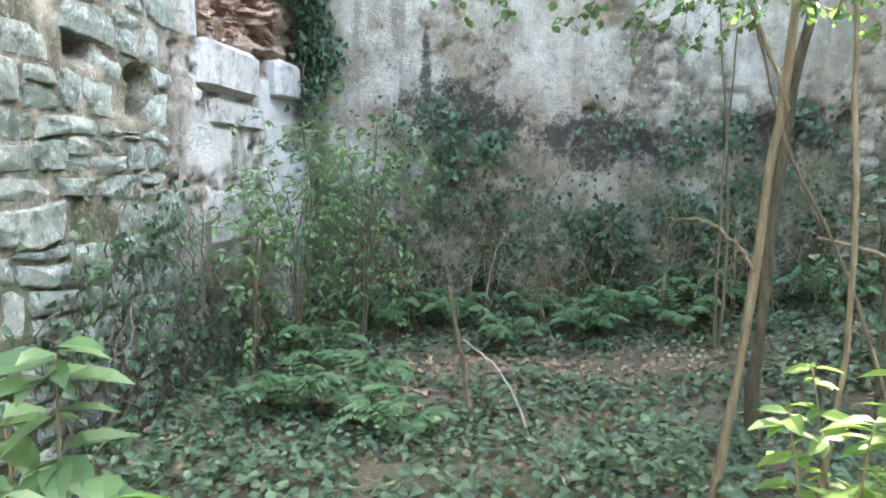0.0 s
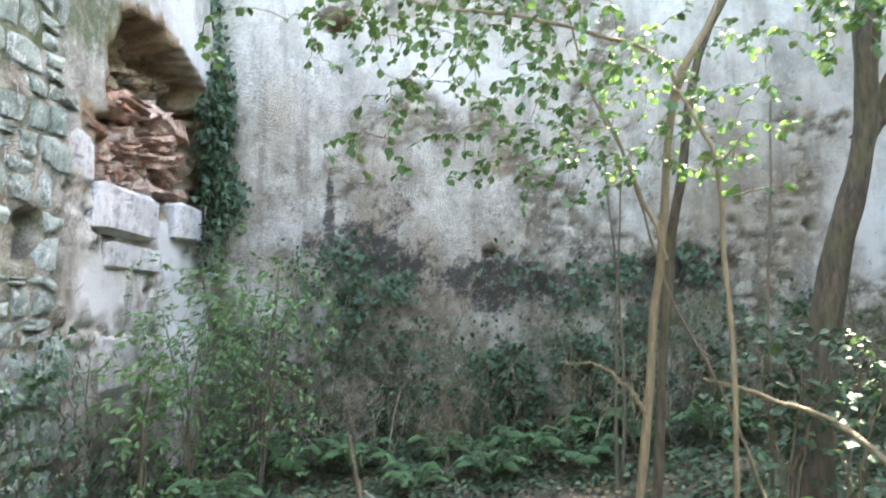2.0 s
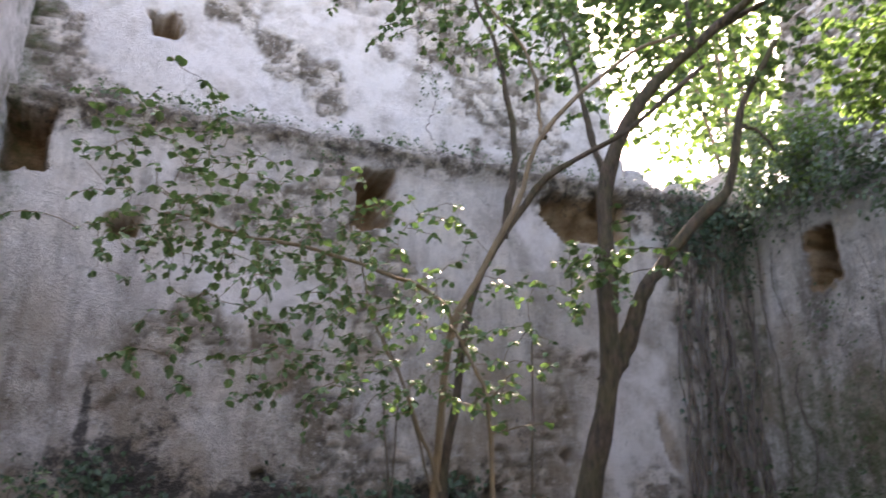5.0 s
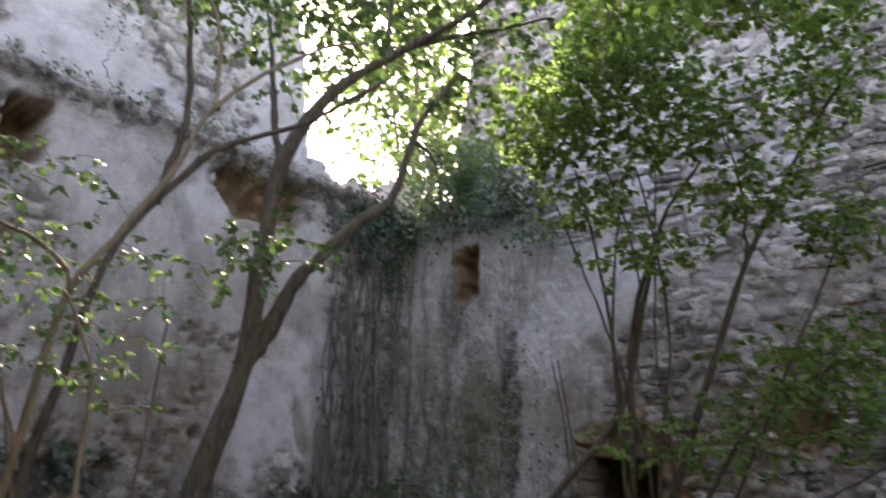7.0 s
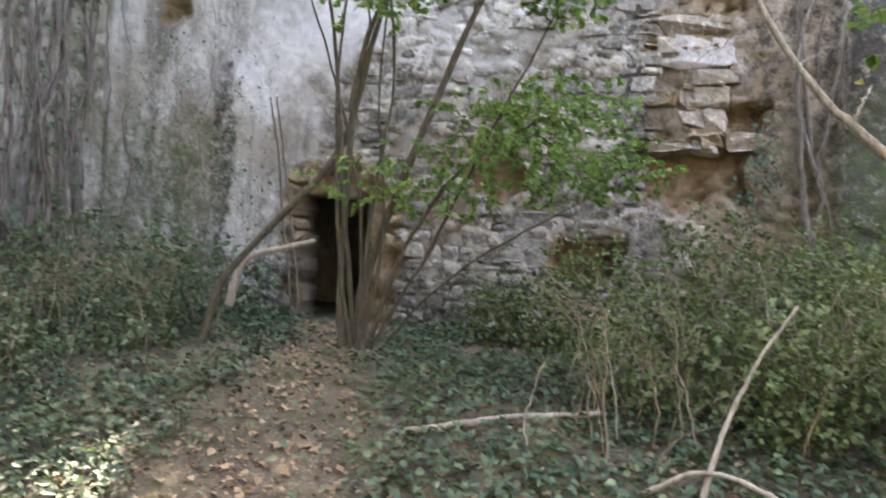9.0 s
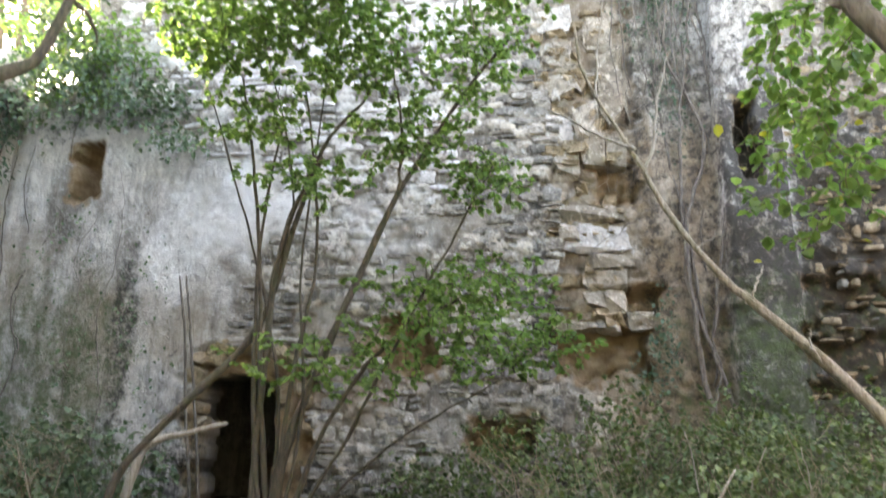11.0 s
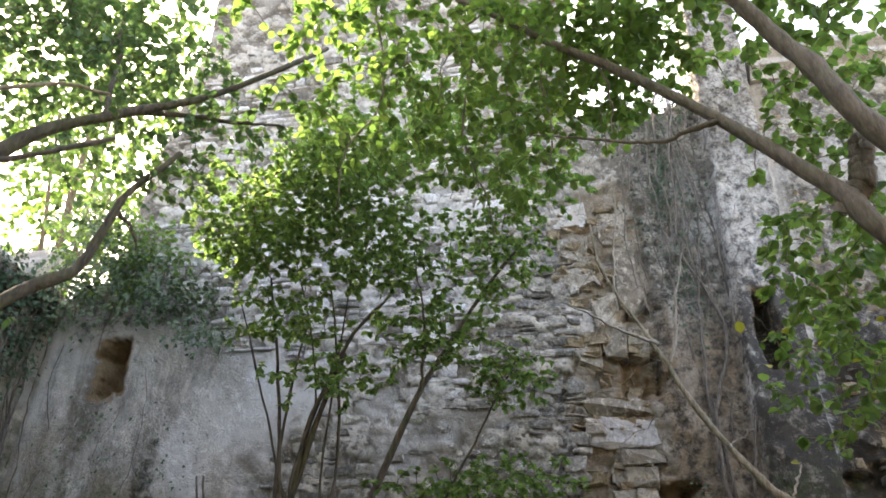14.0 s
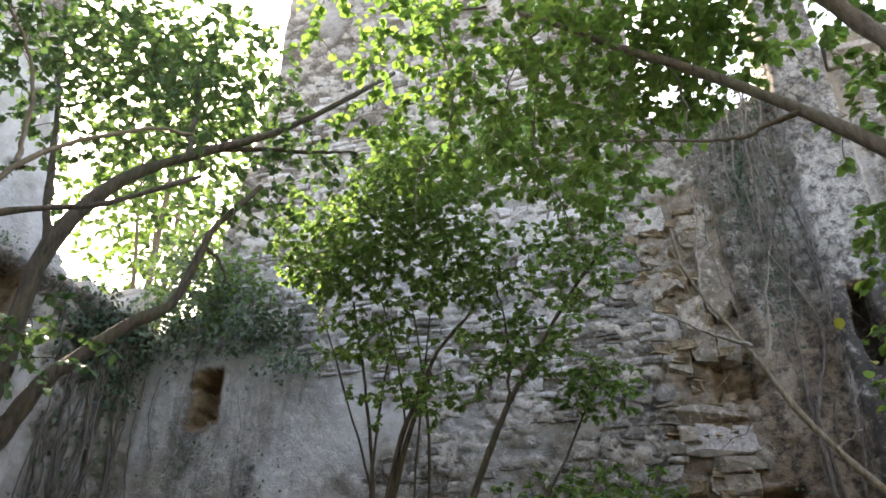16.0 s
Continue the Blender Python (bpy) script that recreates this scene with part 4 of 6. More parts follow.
tree("leaning_tree", "stout mossy tree leaning in with long leafy boughs", (3.2, -2.6, float(ground_z(3.2, -2.6)) - 0.06), [
    ([(3.2, -2.6, 0.0), (3.4, -2.3, 1.5), (3.65, -1.75, 2.9), (3.84, -1.28, 3.85), (3.99, -1.11, 4.30), (4.38, -0.37, 5.4), (4.53, 0.4, 6.16), (4.55, 1.19, 6.81)], 0.085, 0.024),
    ([(3.5, -2.1, 2.3), (3.6, -1.75, 3.5), (3.69, -1.32, 4.45), (3.78, -1.1, 5.09), (3.77, -0.8, 5.64), (3.7, -0.3, 6.6)], 0.085, 0.045),
    ([(3.98, -1.2, 4.05), (3.93, -1.27, 4.28), (3.88, -1.32, 4.48)], 0.085, 0.06),
    ([(4.2, -0.7, 4.95), (4.4, -0.1, 5.0), (4.6, 0.6, 5.3)], 0.02, 0.006),
    ([(4.53, 0.40, 6.35), (4.55, 0.48, 6.01), (4.58, 0.51, 5.75), (4.58, 0.46, 5.40), (4.58, 0.48, 4.99)], 0.011, 0.005),
    ([(4.48, 0.07, 5.92), (4.52, 0.03, 5.73), (4.52, 0.00, 5.44), (4.52, 0.02, 5.18)], 0.011, 0.005),
    ([(4.55, 0.85, 6.73), (4.57, 1.10, 6.46), (4.59, 1.28, 6.13), (4.57, 1.34, 5.71)], 0.011, 0.005),
    ([(4.54, 1.48, 6.99), (4.47, 1.89, 6.87), (4.50, 1.80, 6.15), (4.49, 1.83, 5.61), (4.47, 2.04, 5.24), (4.46, 2.06, 4.72)], 0.011, 0.005),
    ([(4.77, 1.09, 6.33), (4.81, 1.20, 5.58), (4.83, 1.07, 5.13), (4.85, 0.94, 4.61)], 0.011, 0.005),
], [((4.7, 1.6, 6.0), (0.7, 1.1, 0.8), 110), ((4.8, 0.9, 5.4), (0.6, 0.8, 0.5), 46), ((4.3, 2.2, 7.0), (0.9, 1.1, 0.6), 70), ((4.6, 0.2, 6.4), (0.7, 0.8, 0.6), 60), ((4.9, -1.5, 3.9), (0.5, 0.5, 0.8), 34), ((5.4, -1.2, 3.6), (0.4, 0.35, 0.6), 22), ((4.5, -0.6, 6.3), (0.6, 0.8, 0.6), 60), ((4.3, -1.5, 5.6), (0.5, 0.5, 0.7), 50), ((4.0, 0.2, 7.6), (0.9, 1.2, 0.5), 60), ((3.9, -0.9, 6.6), (0.6, 0.7, 0.5), 40), ((4.4, 0.6, 6.9), (0.9, 1.1, 0.5), 70), ((3.6, -0.2, 7.0), (1.2, 1.2, 0.6), 60), ((4.9, -1.25, 4.1), (0.35, 0.35, 0.6), 22), ((4.5, -1.4, 4.7), (0.6, 0.5, 0.7), 22), ((5.10, -0.12, 6.06), (0.45, 0.5, 0.35), 34), ((5.12, 0.34, 6.58), (0.45, 0.5, 0.35), 34), ((5.09, 0.92, 6.98), (0.45, 0.5, 0.35), 34), ((4.91, 0.0, 6.55), (0.4, 0.45, 0.35), 40), ((4.65, -0.46, 6.14), (0.35, 0.4, 0.3), 22), ((5.12, 0.33, 5.94), (0.35, 0.4, 0.3), 18)], BARK_BROWN, LIME, 0.082, 17, leaf_gap=0.055, r_twig=0.006)

# dead leaning tree with bare grey twigs
def dead_tree():
    b = np.array((5.5, -2.5, float(ground_z(5.5, -2.5)) - 0.04))
    top = thing("dead_tree", "bare bleached dead tree leaning against the ruin", "tree", b)
    lines = [([(5.5, -2.5, 0.7), (5.85, -1.83, 1.92), (6.16, -1.12, 2.78), (6.31, -0.88, 3.09), (6.57, -0.5, 3.83), (6.69, -0.3, 4.37), (6.82, 0.13, 5.27), (6.85, 0.2, 5.8)], 0.047, 0.010),
             ([(6.69, -0.3, 4.37), (6.75, 0.1, 4.6), (6.82, 0.52, 4.93)], 0.02, 0.006),
             ([(6.66, -0.38, 4.2), (6.66, -0.5, 4.8), (6.65, -0.67, 5.35)], 0.018, 0.005),
             ([(6.78, 0.0, 5.0), (6.8, -0.05, 5.6), (6.75, -0.1, 6.2)], 0.014, 0.004),
             ([(6.2, -1.05, 2.85), (6.2, -1.2, 3.15)], 0.012, 0.005), ([(6.0, -1.5, 2.32), (5.95, -1.42, 2.6)], 0.013, 0.006), ([(5.9, -1.75, 2.0), (5.98, -1.95, 2.12)], 0.014, 0.007), ([(6.4, -0.75, 3.35), (6.42, -0.95, 3.5)], 0.011, 0.005)]
    anchors = []
    for i, (pts, r0, r1) in enumerate(lines):
        line, rad = stem(pts, r0, r1, 26, 0.008, 60 + i)
        v, f = tubes([(line - b, rad)], 8, 0.08, i)
        child("trunk" if i == 0 else "limb", mesh_of("wood", v, f, BARK_DEAD if i else BARK_WORN, True), top)
        anchors.append(line[8:])
    r = np.random.default_rng(61)
    tw, *_ = grow(np.concatenate(anchors), in_oval(70, (6.75, 0.0, 5.1), (0.5, 0.9, 1.2), r), 62, r_twig=0.004, jitter=0.12)
    v, f = tubes([(p - b, q) for p, q in tw], 4)
    tagged(child("twig_mass", mesh_of("twig_mass", v, f, BARK_DEAD, True), top), kind="stuff")


dead_tree()




def yellow_leaves():
    """A few yellowing leaves among the boughs by the pilaster."""
    r = np.random.default_rng(75)
    b = bpy.data.objects["leaning_tree"]
    at = np.stack([5.0 + r.normal(0, 0.3, 16), -1.2 + r.normal(0, 0.35, 16), 3.9 + r.normal(0, 0.5, 16)], -1)
    up = r.standard_normal((16, 3)) * 0.5 + np.array((0, 0, 1.0))
    tagged(child("yellow_foliage", leaf_mesh("yellow_foliage", at - np.array(b.location), unit(16, r), up, 0.075, YELLOW, LEAF_ROUND, seed=76), b, "scattered yellowing leaves"), kind="stuff")


yellow_leaves()


# ---- shrubs, ivy and vines
def shrub(label, x, y, height, radii, twigs, leaf, size, seed, shape=LEAF_ROUND, lift=0.5, name="shrub", group="", bark=BARK_BROWN, flat=0.4):
    g = float(ground_z(x, y)) - 0.04
    r = np.random.default_rng(seed)
    stems = []
    for i in range(4):
        a = r.uniform(0, 6.28)
        tip = (x + math.cos(a) * radii[0] * 0.6, y + math.sin(a) * radii[1] * 0.6, g + height * r.uniform(0.75, 1.0))
        stems.append(([(x, y, g), (x + 0.3 * (tip[0] - x), y + 0.3 * (tip[1] - y), g + 0.5 * height), tip], 0.012, 0.004))
    return tree(name, label, (x, y, g), stems, [((x, y, g + height * lift + 0.1), (radii[0], radii[1], height * (1 - lift) + 0.1), twigs), ((x, y, g + 0.25 * height), (radii[0] * 0.9, radii[1] * 0.9, height * 0.3), twigs // 3)], bark, leaf, size, seed, leaf_gap=0.05, group=group, shape=shape, anchors_from=0.2, r_twig=0.0022, flat=flat, category="shrub", thick=5.0)


for i, (x, y, h, rx, ry, n) in enumerate((
        (-0.9, 8.15, 1.5, 0.45, 0.3, 36), (-0.2, 8.25, 2.0, 0.5, 0.28, 60), (0.5, 8.2, 1.5, 0.5, 0.3, 48), (1.25, 8.2, 1.35, 0.5, 0.3, 60), (1.9, 8.1, 1.5, 0.5, 0.3, 60),
        (2.6, 8.1, 1.35, 0.5, 0.3, 50), (3.3, 8.0, 1.55, 0.5, 0.35, 55), (4.0, 7.9, 1.2, 0.55, 0.35, 55), (4.8, 7.8, 1.25, 0.55, 0.4, 60), (5.6, 7.7, 1.3, 0.6, 0.4, 60))):
    shrub("dark tangled evergreen shrub against the plaster wall", x, y + 0.1, h * (0.85, 0.55, 0.8, 0.6, 0.7)[i % 5], (rx * (0.8, 0.5, 0.65)[i % 3], ry * 0.8), int(n * (0.5, 0.22, 0.4, 0.25, 0.45)[i % 5]), IVY if i % 3 else SHRUB, (0.055, 0.08, 0.065)[i % 3], 300 + i, LEAF_IVY, group="shrubs along the wall", lift=0.45)
for i, (x, y, h, rx, ry, n) in enumerate(((6.4, 7.2, 1.3, 0.7, 0.5, 90), (7.2, 6.8, 1.2, 0.7, 0.6, 90), (7.9, 6.3, 1.0, 0.6, 0.7, 80), (6.0, 6.2, 1.05, 0.7, 0.6, 90), (7.2, 5.6, 0.9, 0.6, 0.6, 80), (5.2, 6.2, 0.95, 0.6, 0.6, 80), (4.9, 5.3, 0.7, 0.6, 0.5, 60), (8.1, 5.2, 0.75, 0.5, 0.5, 60), (6.2, 5.0, 0.6, 0.6, 0.5, 60))):
    shrub("dull green undergrowth shrub in the corner of the ruin", x, y, h * (0.8, 1.1, 0.7)[i % 3], (rx, ry), int(n * 0.7), SHRUB, (0.055, 0.07, 0.06)[i % 3], 340 + i, LEAF_ROUND, group="corner undergrowth", lift=0.4)
for i, (x, y, h, rx, ry, n) in enumerate(((7.6, 0.9, 0.95, 0.6, 0.6, 110), (7.4, -0.2, 1.15, 0.6, 0.6, 120), (7.7, -1.2, 1.15, 0.7, 0.6, 120), (7.0, -2.1, 1.2, 0.7, 0.7, 120), (6.3, -1.0, 0.95, 0.6, 0.6, 110), (6.0, 0.1, 0.75, 0.6, 0.6, 100), (5.4, -1.7, 0.9, 0.6, 0.5, 90), (8.0, 1.8, 0.6, 0.4, 0.5, 60), (5.6, -0.7, 0.75, 0.5, 0.5, 80))):
    shrub("light green box-leaved bush with dry stems", x, y, h, (rx, ry), int(n * 1.7), PRIVET, 0.048, 370 + i, LEAF_ROUND, group="bushes by the east wall", lift=0.45, bark=BARK_BROWN, flat=0.1)
# elder bushes before the torn west wall
for i, (x, y, h, rx, ry, n) in enumerate(((-1.3, 6.7, 2.0, 0.5, 0.5, 26), (-0.75, 7.2, 2.15, 0.6, 0.5, 32), (-1.55, 6.1, 1.5, 0.3, 0.5, 16))):
    shrub("spreading young elder with pale green leaves", x, y, h, (rx, ry), int(n * 1.9), ELDER, 0.075, 400 + i, LEAF_LONG, lift=0.66, group="elders", flat=0.97, name="elder")

for i, (x, y, h, rx, ry, n) in enumerate(((2.6, 4.3, 1.5, 0.5, 0.35, 22), (3.0, 4.25, 1.3, 0.4, 0.3, 12))):
    shrub("dark leafy bush spreading flat before the forked tree", x, y, h - float(ground_z(x, y)), (rx, ry), n, IVY, 0.06, 420 + i, LEAF_ROUND, lift=0.7, group="young bushes", flat=0.95, name="bush")


def near_plant(label, base, stems, seed, leaf, size, name="seedling"):
    b = np.array((base[0], base[1], float(ground_z(base[0], base[1])) - 0.03))
    top = thing(name, label, "plant", b)
    r = np.random.default_rng(seed)
    at, out, up = [], [], []
    for i, pts in enumerate(stems):
        line, rad = stem([tuple(b), *pts], 0.007, 0.003, 22, 0.002, seed + i)
        v, f = tubes([(line - b, rad)], 6)
        child("stem", mesh_of("stem", v, f, BARK_PALE, True), top)
        for k in (13, 16, 18, 20, 21):
            for s in range(5):
                a = r.uniform(0, 6.28)
                at.append(line[k] - b + r.standard_normal(3) * 0.008)
                out.append((math.cos(a), math.sin(a), r.uniform(-0.25, 0.25)))
                up.append((r.normal(0, 0.3), r.normal(0, 0.3), 1))
    for j in range(0, len(at), 5):
        child("leaf_spray", leaf_mesh("spray", at[j:j + 5], out[j:j + 5], up[j:j + 5], size, leaf, LEAF_LONG, 0.3, 0.25, seed + j), top)


near_plant("young elder seedling with fresh green leaflets", (-0.80, 1.45), [[(-0.80, 1.47, 0.8), (-0.78, 1.5, 1.28)], [(-0.72, 1.38, 0.7), (-0.60, 1.3, 1.06)], [(-0.86, 1.35, 0.7), (-0.74, 1.24, 1.10)], [(-0.7, 1.36, 0.6), (-0.50, 1.28, 1.02)], [(-0.8, 1.4, 0.6), (-0.70, 1.32, 0.98)], [(-0.85, 1.5, 0.6), (-0.92, 1.55, 1.12)], [(-0.75, 1.5, 0.5), (-0.66, 1.5, 0.88)], [(-0.9, 1.4, 0.5), (-0.95, 1.36, 0.95)]], 500, SEEDLING, 0.14)
near_plant("bright sunlit seedling with broad pale leaves", (0.98, 1.85), [[(0.97, 1.9, 0.6), (0.93, 1.98, 1.0)], [(1.0, 1.8, 0.6), (1.02, 1.74, 1.05)], [(1.02, 1.86, 0.5), (1.06, 1.84, 0.85)]], 520, LIME, 0.10)
near_plant("sunlit bramble seedling with bleached broad leaves", (1.22, 2.15), [[(1.18, 2.2, 0.6), (1.12, 2.25, 1.05)], [(1.25, 2.1, 0.6), (1.32, 2.1, 1.12)], [(1.3, 2.2, 0.5), (1.42, 2.25, 0.95)], [(1.2, 2.1, 0.4), (1.18, 1.95, 0.8)], [(1.3, 2.15, 0.4), (1.36, 2.0, 0.75)]], 540, LIME, 0.10)


def wall_ivy(label, place, patches, leaf, size, seed, stems=(), stem_radius=0.012, proud=0.12, name="climbing_ivy"):
    """Leaves that hang over a wall's face in patches (u, z, ru, rz, leaves), with stems (u0, z0, u1, z1)."""
    r = np.random.default_rng(seed)
    low = min([p[1] - p[3] for p in patches] + [s[1] for s in stems])
    top = thing(name, label, "climbing plant", tuple(place(np.array(patches[0][0]), np.array(low), np.array(-0.05))))
    b = np.array(top.location)
    into = place(np.array(0.0), np.array(0.0), np.array(1.0)) - place(np.array(0.0), np.array(0.0), np.array(0.0))
    at = []
    for u, z, ru, rz, n in patches:
        q = unit(n, r)[:, :2] * r.random((n, 1)) ** 0.6
        uu, zz = u + q[:, 0] * ru * 1.3, z + q[:, 1] * rz * 1.3
        uu = uu + 0.25 * ru * fbm(uu * 3, zz * 3, seed, 2)
        at.append(place(uu, zz, -r.random(n) * proud - 0.02))
    at = np.concatenate(at)
    out = r.standard_normal(at.shape) * 0.55 - into * 0.5
    out[:, 2] -= 0.75
    up = r.standard_normal(at.shape) * 0.4 - into
    up[:, 2] += 0.5
    tagged(child("foliage", leaf_mesh("foliage", at - b, out, up, size, leaf, LEAF_IVY, seed=seed), top), kind="stuff")
    for i, (u0, z0, u1, z1) in enumerate(stems):
        t = np.linspace(0, 1, 7)
        uu = u0 + (u1 - u0) * t + r.standard_normal(7) * 0.09
        line, rad = stem(place(uu, z0 + (z1 - z0) * t, np.full(7, -0.04 - 0.03 * r.random())), stem_radius * r.uniform(0.35, 1.5), stem_radius * 0.4, 40, 0.018, seed + i)
        v, f = tubes([(line - b, rad)], 6, 0.1, i)
        child("stem", mesh_of("stem", v, f, VINE, True), top)


wall_ivy("dark glossy ivy hanging down the inner corner", a_place, [(-1.46, 3.7, 0.20, 0.75, 520), (-1.45, 4.3, 0.16, 0.5, 200), (-1.3, 2.9, 0.22, 0.35, 200), (-1.5, 5.2, 0.08, 0.5, 60)], IVY, 0.085, 600, [(-1.45, 0.2, -1.45, 4.6), (-1.36, 0.2, -1.5, 5.4)], proud=0.22)
wall_ivy("dark ivy falling over the edge of the torn opening", l_place, [(8.35, 3.7, 0.30, 0.42, 300), (8.4, 3.0, 0.28, 0.5, 320), (8.6, 4.1, 0.2, 0.2, 70), (8.3, 2.4, 0.25, 0.3, 120)], IVY, 0.09, 605, [(8.5, 0.1, 8.4, 3.8), (8.6, 0.1, 8.6, 4.2)], proud=0.22)
r_v = np.random.default_rng(611)
wall_ivy("thick curtain of old ivy stems in the north-east corner", a_place, [(8.0, 6.3, 0.8, 0.5, 800), (8.5, 5.6, 0.4, 0.6, 260), (7.6, 5.8, 0.4, 0.5, 200), (7.9, 3.4, 0.6, 1.8, 220), (7.9, 1.6, 0.7, 0.7, 240)], IVY, 0.075, 610,
         [(7.35 + 1.25 * k / 26 + r_v.normal(0, 0.05), 0.5, 7.35 + 1.25 * k / 26 + r_v.normal(0, 0.12), 5.6 + r_v.random()) for k in range(27)], 0.028)
wall_ivy("ivy and brambles crowning the broken east wall", b_place, [(7.6, 6.6, 0.7, 0.7, 900), (6.8, 6.7, 0.6, 0.6, 600), (7.4, 7.5, 0.6, 0.5, 500), (6.2, 6.2, 0.5, 0.35, 260), (5.4, 5.7, 0.5, 0.25, 160)], SHRUB, 0.075, 640, [(7.9, 0.6, 7.6, 6.4), (8.05, 0.6, 7.9, 6.6), (7.7, 1.0, 7.3, 6.2)], 0.016, proud=0.7)
wall_ivy("thin ivy creeping over the pale plaster", b_place, [(5.9, 3.2, 0.5, 1.4, 150), (6.9, 3.0, 0.5, 1.2, 140), (7.0, 4.4, 0.6, 0.6, 90)], SHRUB, 0.05, 650, [(6.2, 0.9, 6.3, 5.4), (6.9, 0.9, 6.8, 4.8)], 0.008)
wall_ivy("sparse ivy along the ledge of the plaster wall", a_place, [(0.5, 6.72, 1.6, 0.14, 260), (3.2, 6.70, 1.6, 0.14, 240), (5.6, 6.7, 1.2, 0.2, 260), (3.6, 7.7, 0.25, 0.5, 70), (2.2, 6.4, 0.5, 0.25, 60)], SHRUB, 0.045, 660, [(3.6, 6.8, 3.6, 8.2)], 0.006, proud=0.05)
wall_ivy("dark ivy climbing low on the plaster wall", a_place, [(0.1, 1.7, 0.7, 0.7, 260), (1.0, 1.1, 0.8, 0.6, 220), (2.2, 1.1, 0.8, 0.6, 220), (3.6, 1.5, 0.6, 0.7, 160), (4.6, 1.4, 0.7, 0.7, 200), (-0.5, 2.1, 0.3, 0.4, 90)], IVY, 0.06, 670, [(0.0, 0.1, 0.1, 2.4), (1.2, 0.1, 1.0, 1.6), (2.4, 0.1, 2.2, 1.7), (3.4, 0.1, 3.5, 2.2), (4.4, 0.2, 4.7, 2.1)], 0.008)
r_c = np.random.default_rng(671)
wall_ivy("scattered clumps of dark ivy on the stained plaster", a_place, [(float(r_c.uniform(-0.8, 5.4)), float(0.5 + 1.7 * r_c.random() ** 1.4), float(r_c.uniform(0.12, 0.34)), float(r_c.uniform(0.12, 0.38)), int(r_c.integers(30, 110))) for k in range(30)], IVY, 0.085, 672, [(float(x), 0.05, float(x + r_c.normal(0, 0.25)), float(r_c.uniform(0.9, 2.3))) for x in r_c.uniform(-1.0, 5.6, 34)], 0.008, proud=0.25)
wall_ivy("dead creeper and ivy matted over the wall foot", l_place, [(4.2, 0.6, 0.7, 0.6, 260), (5.0, 0.5, 0.5, 0.7, 260), (5.6, 0.4, 0.4, 0.6, 160), (5.15, 1.25, 0.4, 0.25, 120), (6.2, 0.3, 0.4, 0.5, 120), (4.6, 1.2, 0.4, 0.3, 60)], IVY, 0.06, 675, [(float(x), -0.1, float(x + r_c.normal(0, 0.3)), float(r_c.uniform(0.5, 1.5))) for x in r_c.uniform(3.7, 6.2, 40)], 0.011, proud=0.2)
wall_ivy("gnarled vine stems beside the pilaster", b_place, [(-0.85, 7.7, 0.5, 1.2, 700), (-0.6, 8.9, 0.7, 0.5, 500), (-1.2, 9.3, 0.4, 0.5, 300), (-1.0, 6.0, 0.3, 0.8, 160), (-0.75, 3.0, 0.15, 0.5, 120), (-0.55, 2.6, 0.2, 0.3, 90)], IVY, 0.05, 680, [(-1.38, 0.9, -1.28, 7.4), (-1.30, 0.9, -1.10, 8.6), (-1.33, 0.9, -1.36, 3.6), (-1.22, 2.0, -0.9, 8.8), (-1.1, 3.0, -0.7, 8.9), (-1.36, 3.0, -1.30, 9.0)], 0.030)


for k, (y, z, ry, rz, n) in enumerate(((7.5, 7.3, 0.7, 0.8, 110), (6.6, 7.0, 0.6, 0.7, 90), (5.7, 6.3, 0.5, 0.4, 40))):
    tree("bush", "green bush growing on the broken wall top", (9.15, y, 6.2), [([(9.15, y, 6.2), (9.0, y, 6.9), (8.9, y + 0.1, z + 0.4)], 0.02, 0.008), ([(9.15, y, 6.2), (8.85, y - 0.3, z)], 0.015, 0.006), ([(9.15, y, 6.2), (8.8, y + 0.4, z)], 0.015, 0.006)],
         [((8.8, y, z), (0.45, ry, rz), n)], BARK_BROWN, HAZEL if k < 2 else SHRUB, 0.07, 655 + k, leaf_gap=0.05, group="bushes on the wall top", category="bush", thick=3.5)


def twig_tangle():
    b = np.array((8.85, -0.9, 9.0))
    top = thing("dry_creeper", "tangle of dry grey creeper twigs on the rubble wall", "climbing plant", b)
    r = np.random.default_rng(690)
    trunk = [stem([(8.86, -0.9 + k * 0.12, 9.1), (8.8, -0.8 + k * 0.12, 7.6), (8.84, -0.95 + k * 0.15, 6.0)], 0.015, 0.006, 20, 0.02, 691 + k)[0] for k in range(-3, 5)]
    lines, *_ = grow(np.concatenate(trunk), np.stack([8.5 + 0.4 * r.random(1000), -0.80 + r.normal(0, 0.45, 1000), 7.2 + r.normal(0, 1.15, 1000)], -1), 692, r_twig=0.006, jitter=0.15)
    for k, line in enumerate(trunk):
        v, f = tubes([(line - b, np.linspace(0.016, 0.007, len(line)))], 6)
        child("stem", mesh_of("stem", v, f, VINE, True), top)
    v, f = tubes([(p - b, q) for p, q in lines], 4)
    tagged(child("twig_mass", mesh_of("twig_mass", v, f, VINE, True), top), kind="stuff")


twig_tangle()


# ---- dead wood
def stick(name, label, pts, r0, r1, bark, seed, category="branch"):
    b = np.array(pts[0])
    line, rad = stem(pts, r0, r1, 24, 0.004, seed)
    v, f = tubes([(line - b, rad)], 8, 0.06, seed)
    tagged(new(name, mesh_of(name, v, f, bark, True)), label, category).location = b


def gz(x, y, up=0.0):
    return (x, y, float(ground_z(x, y)) + up)


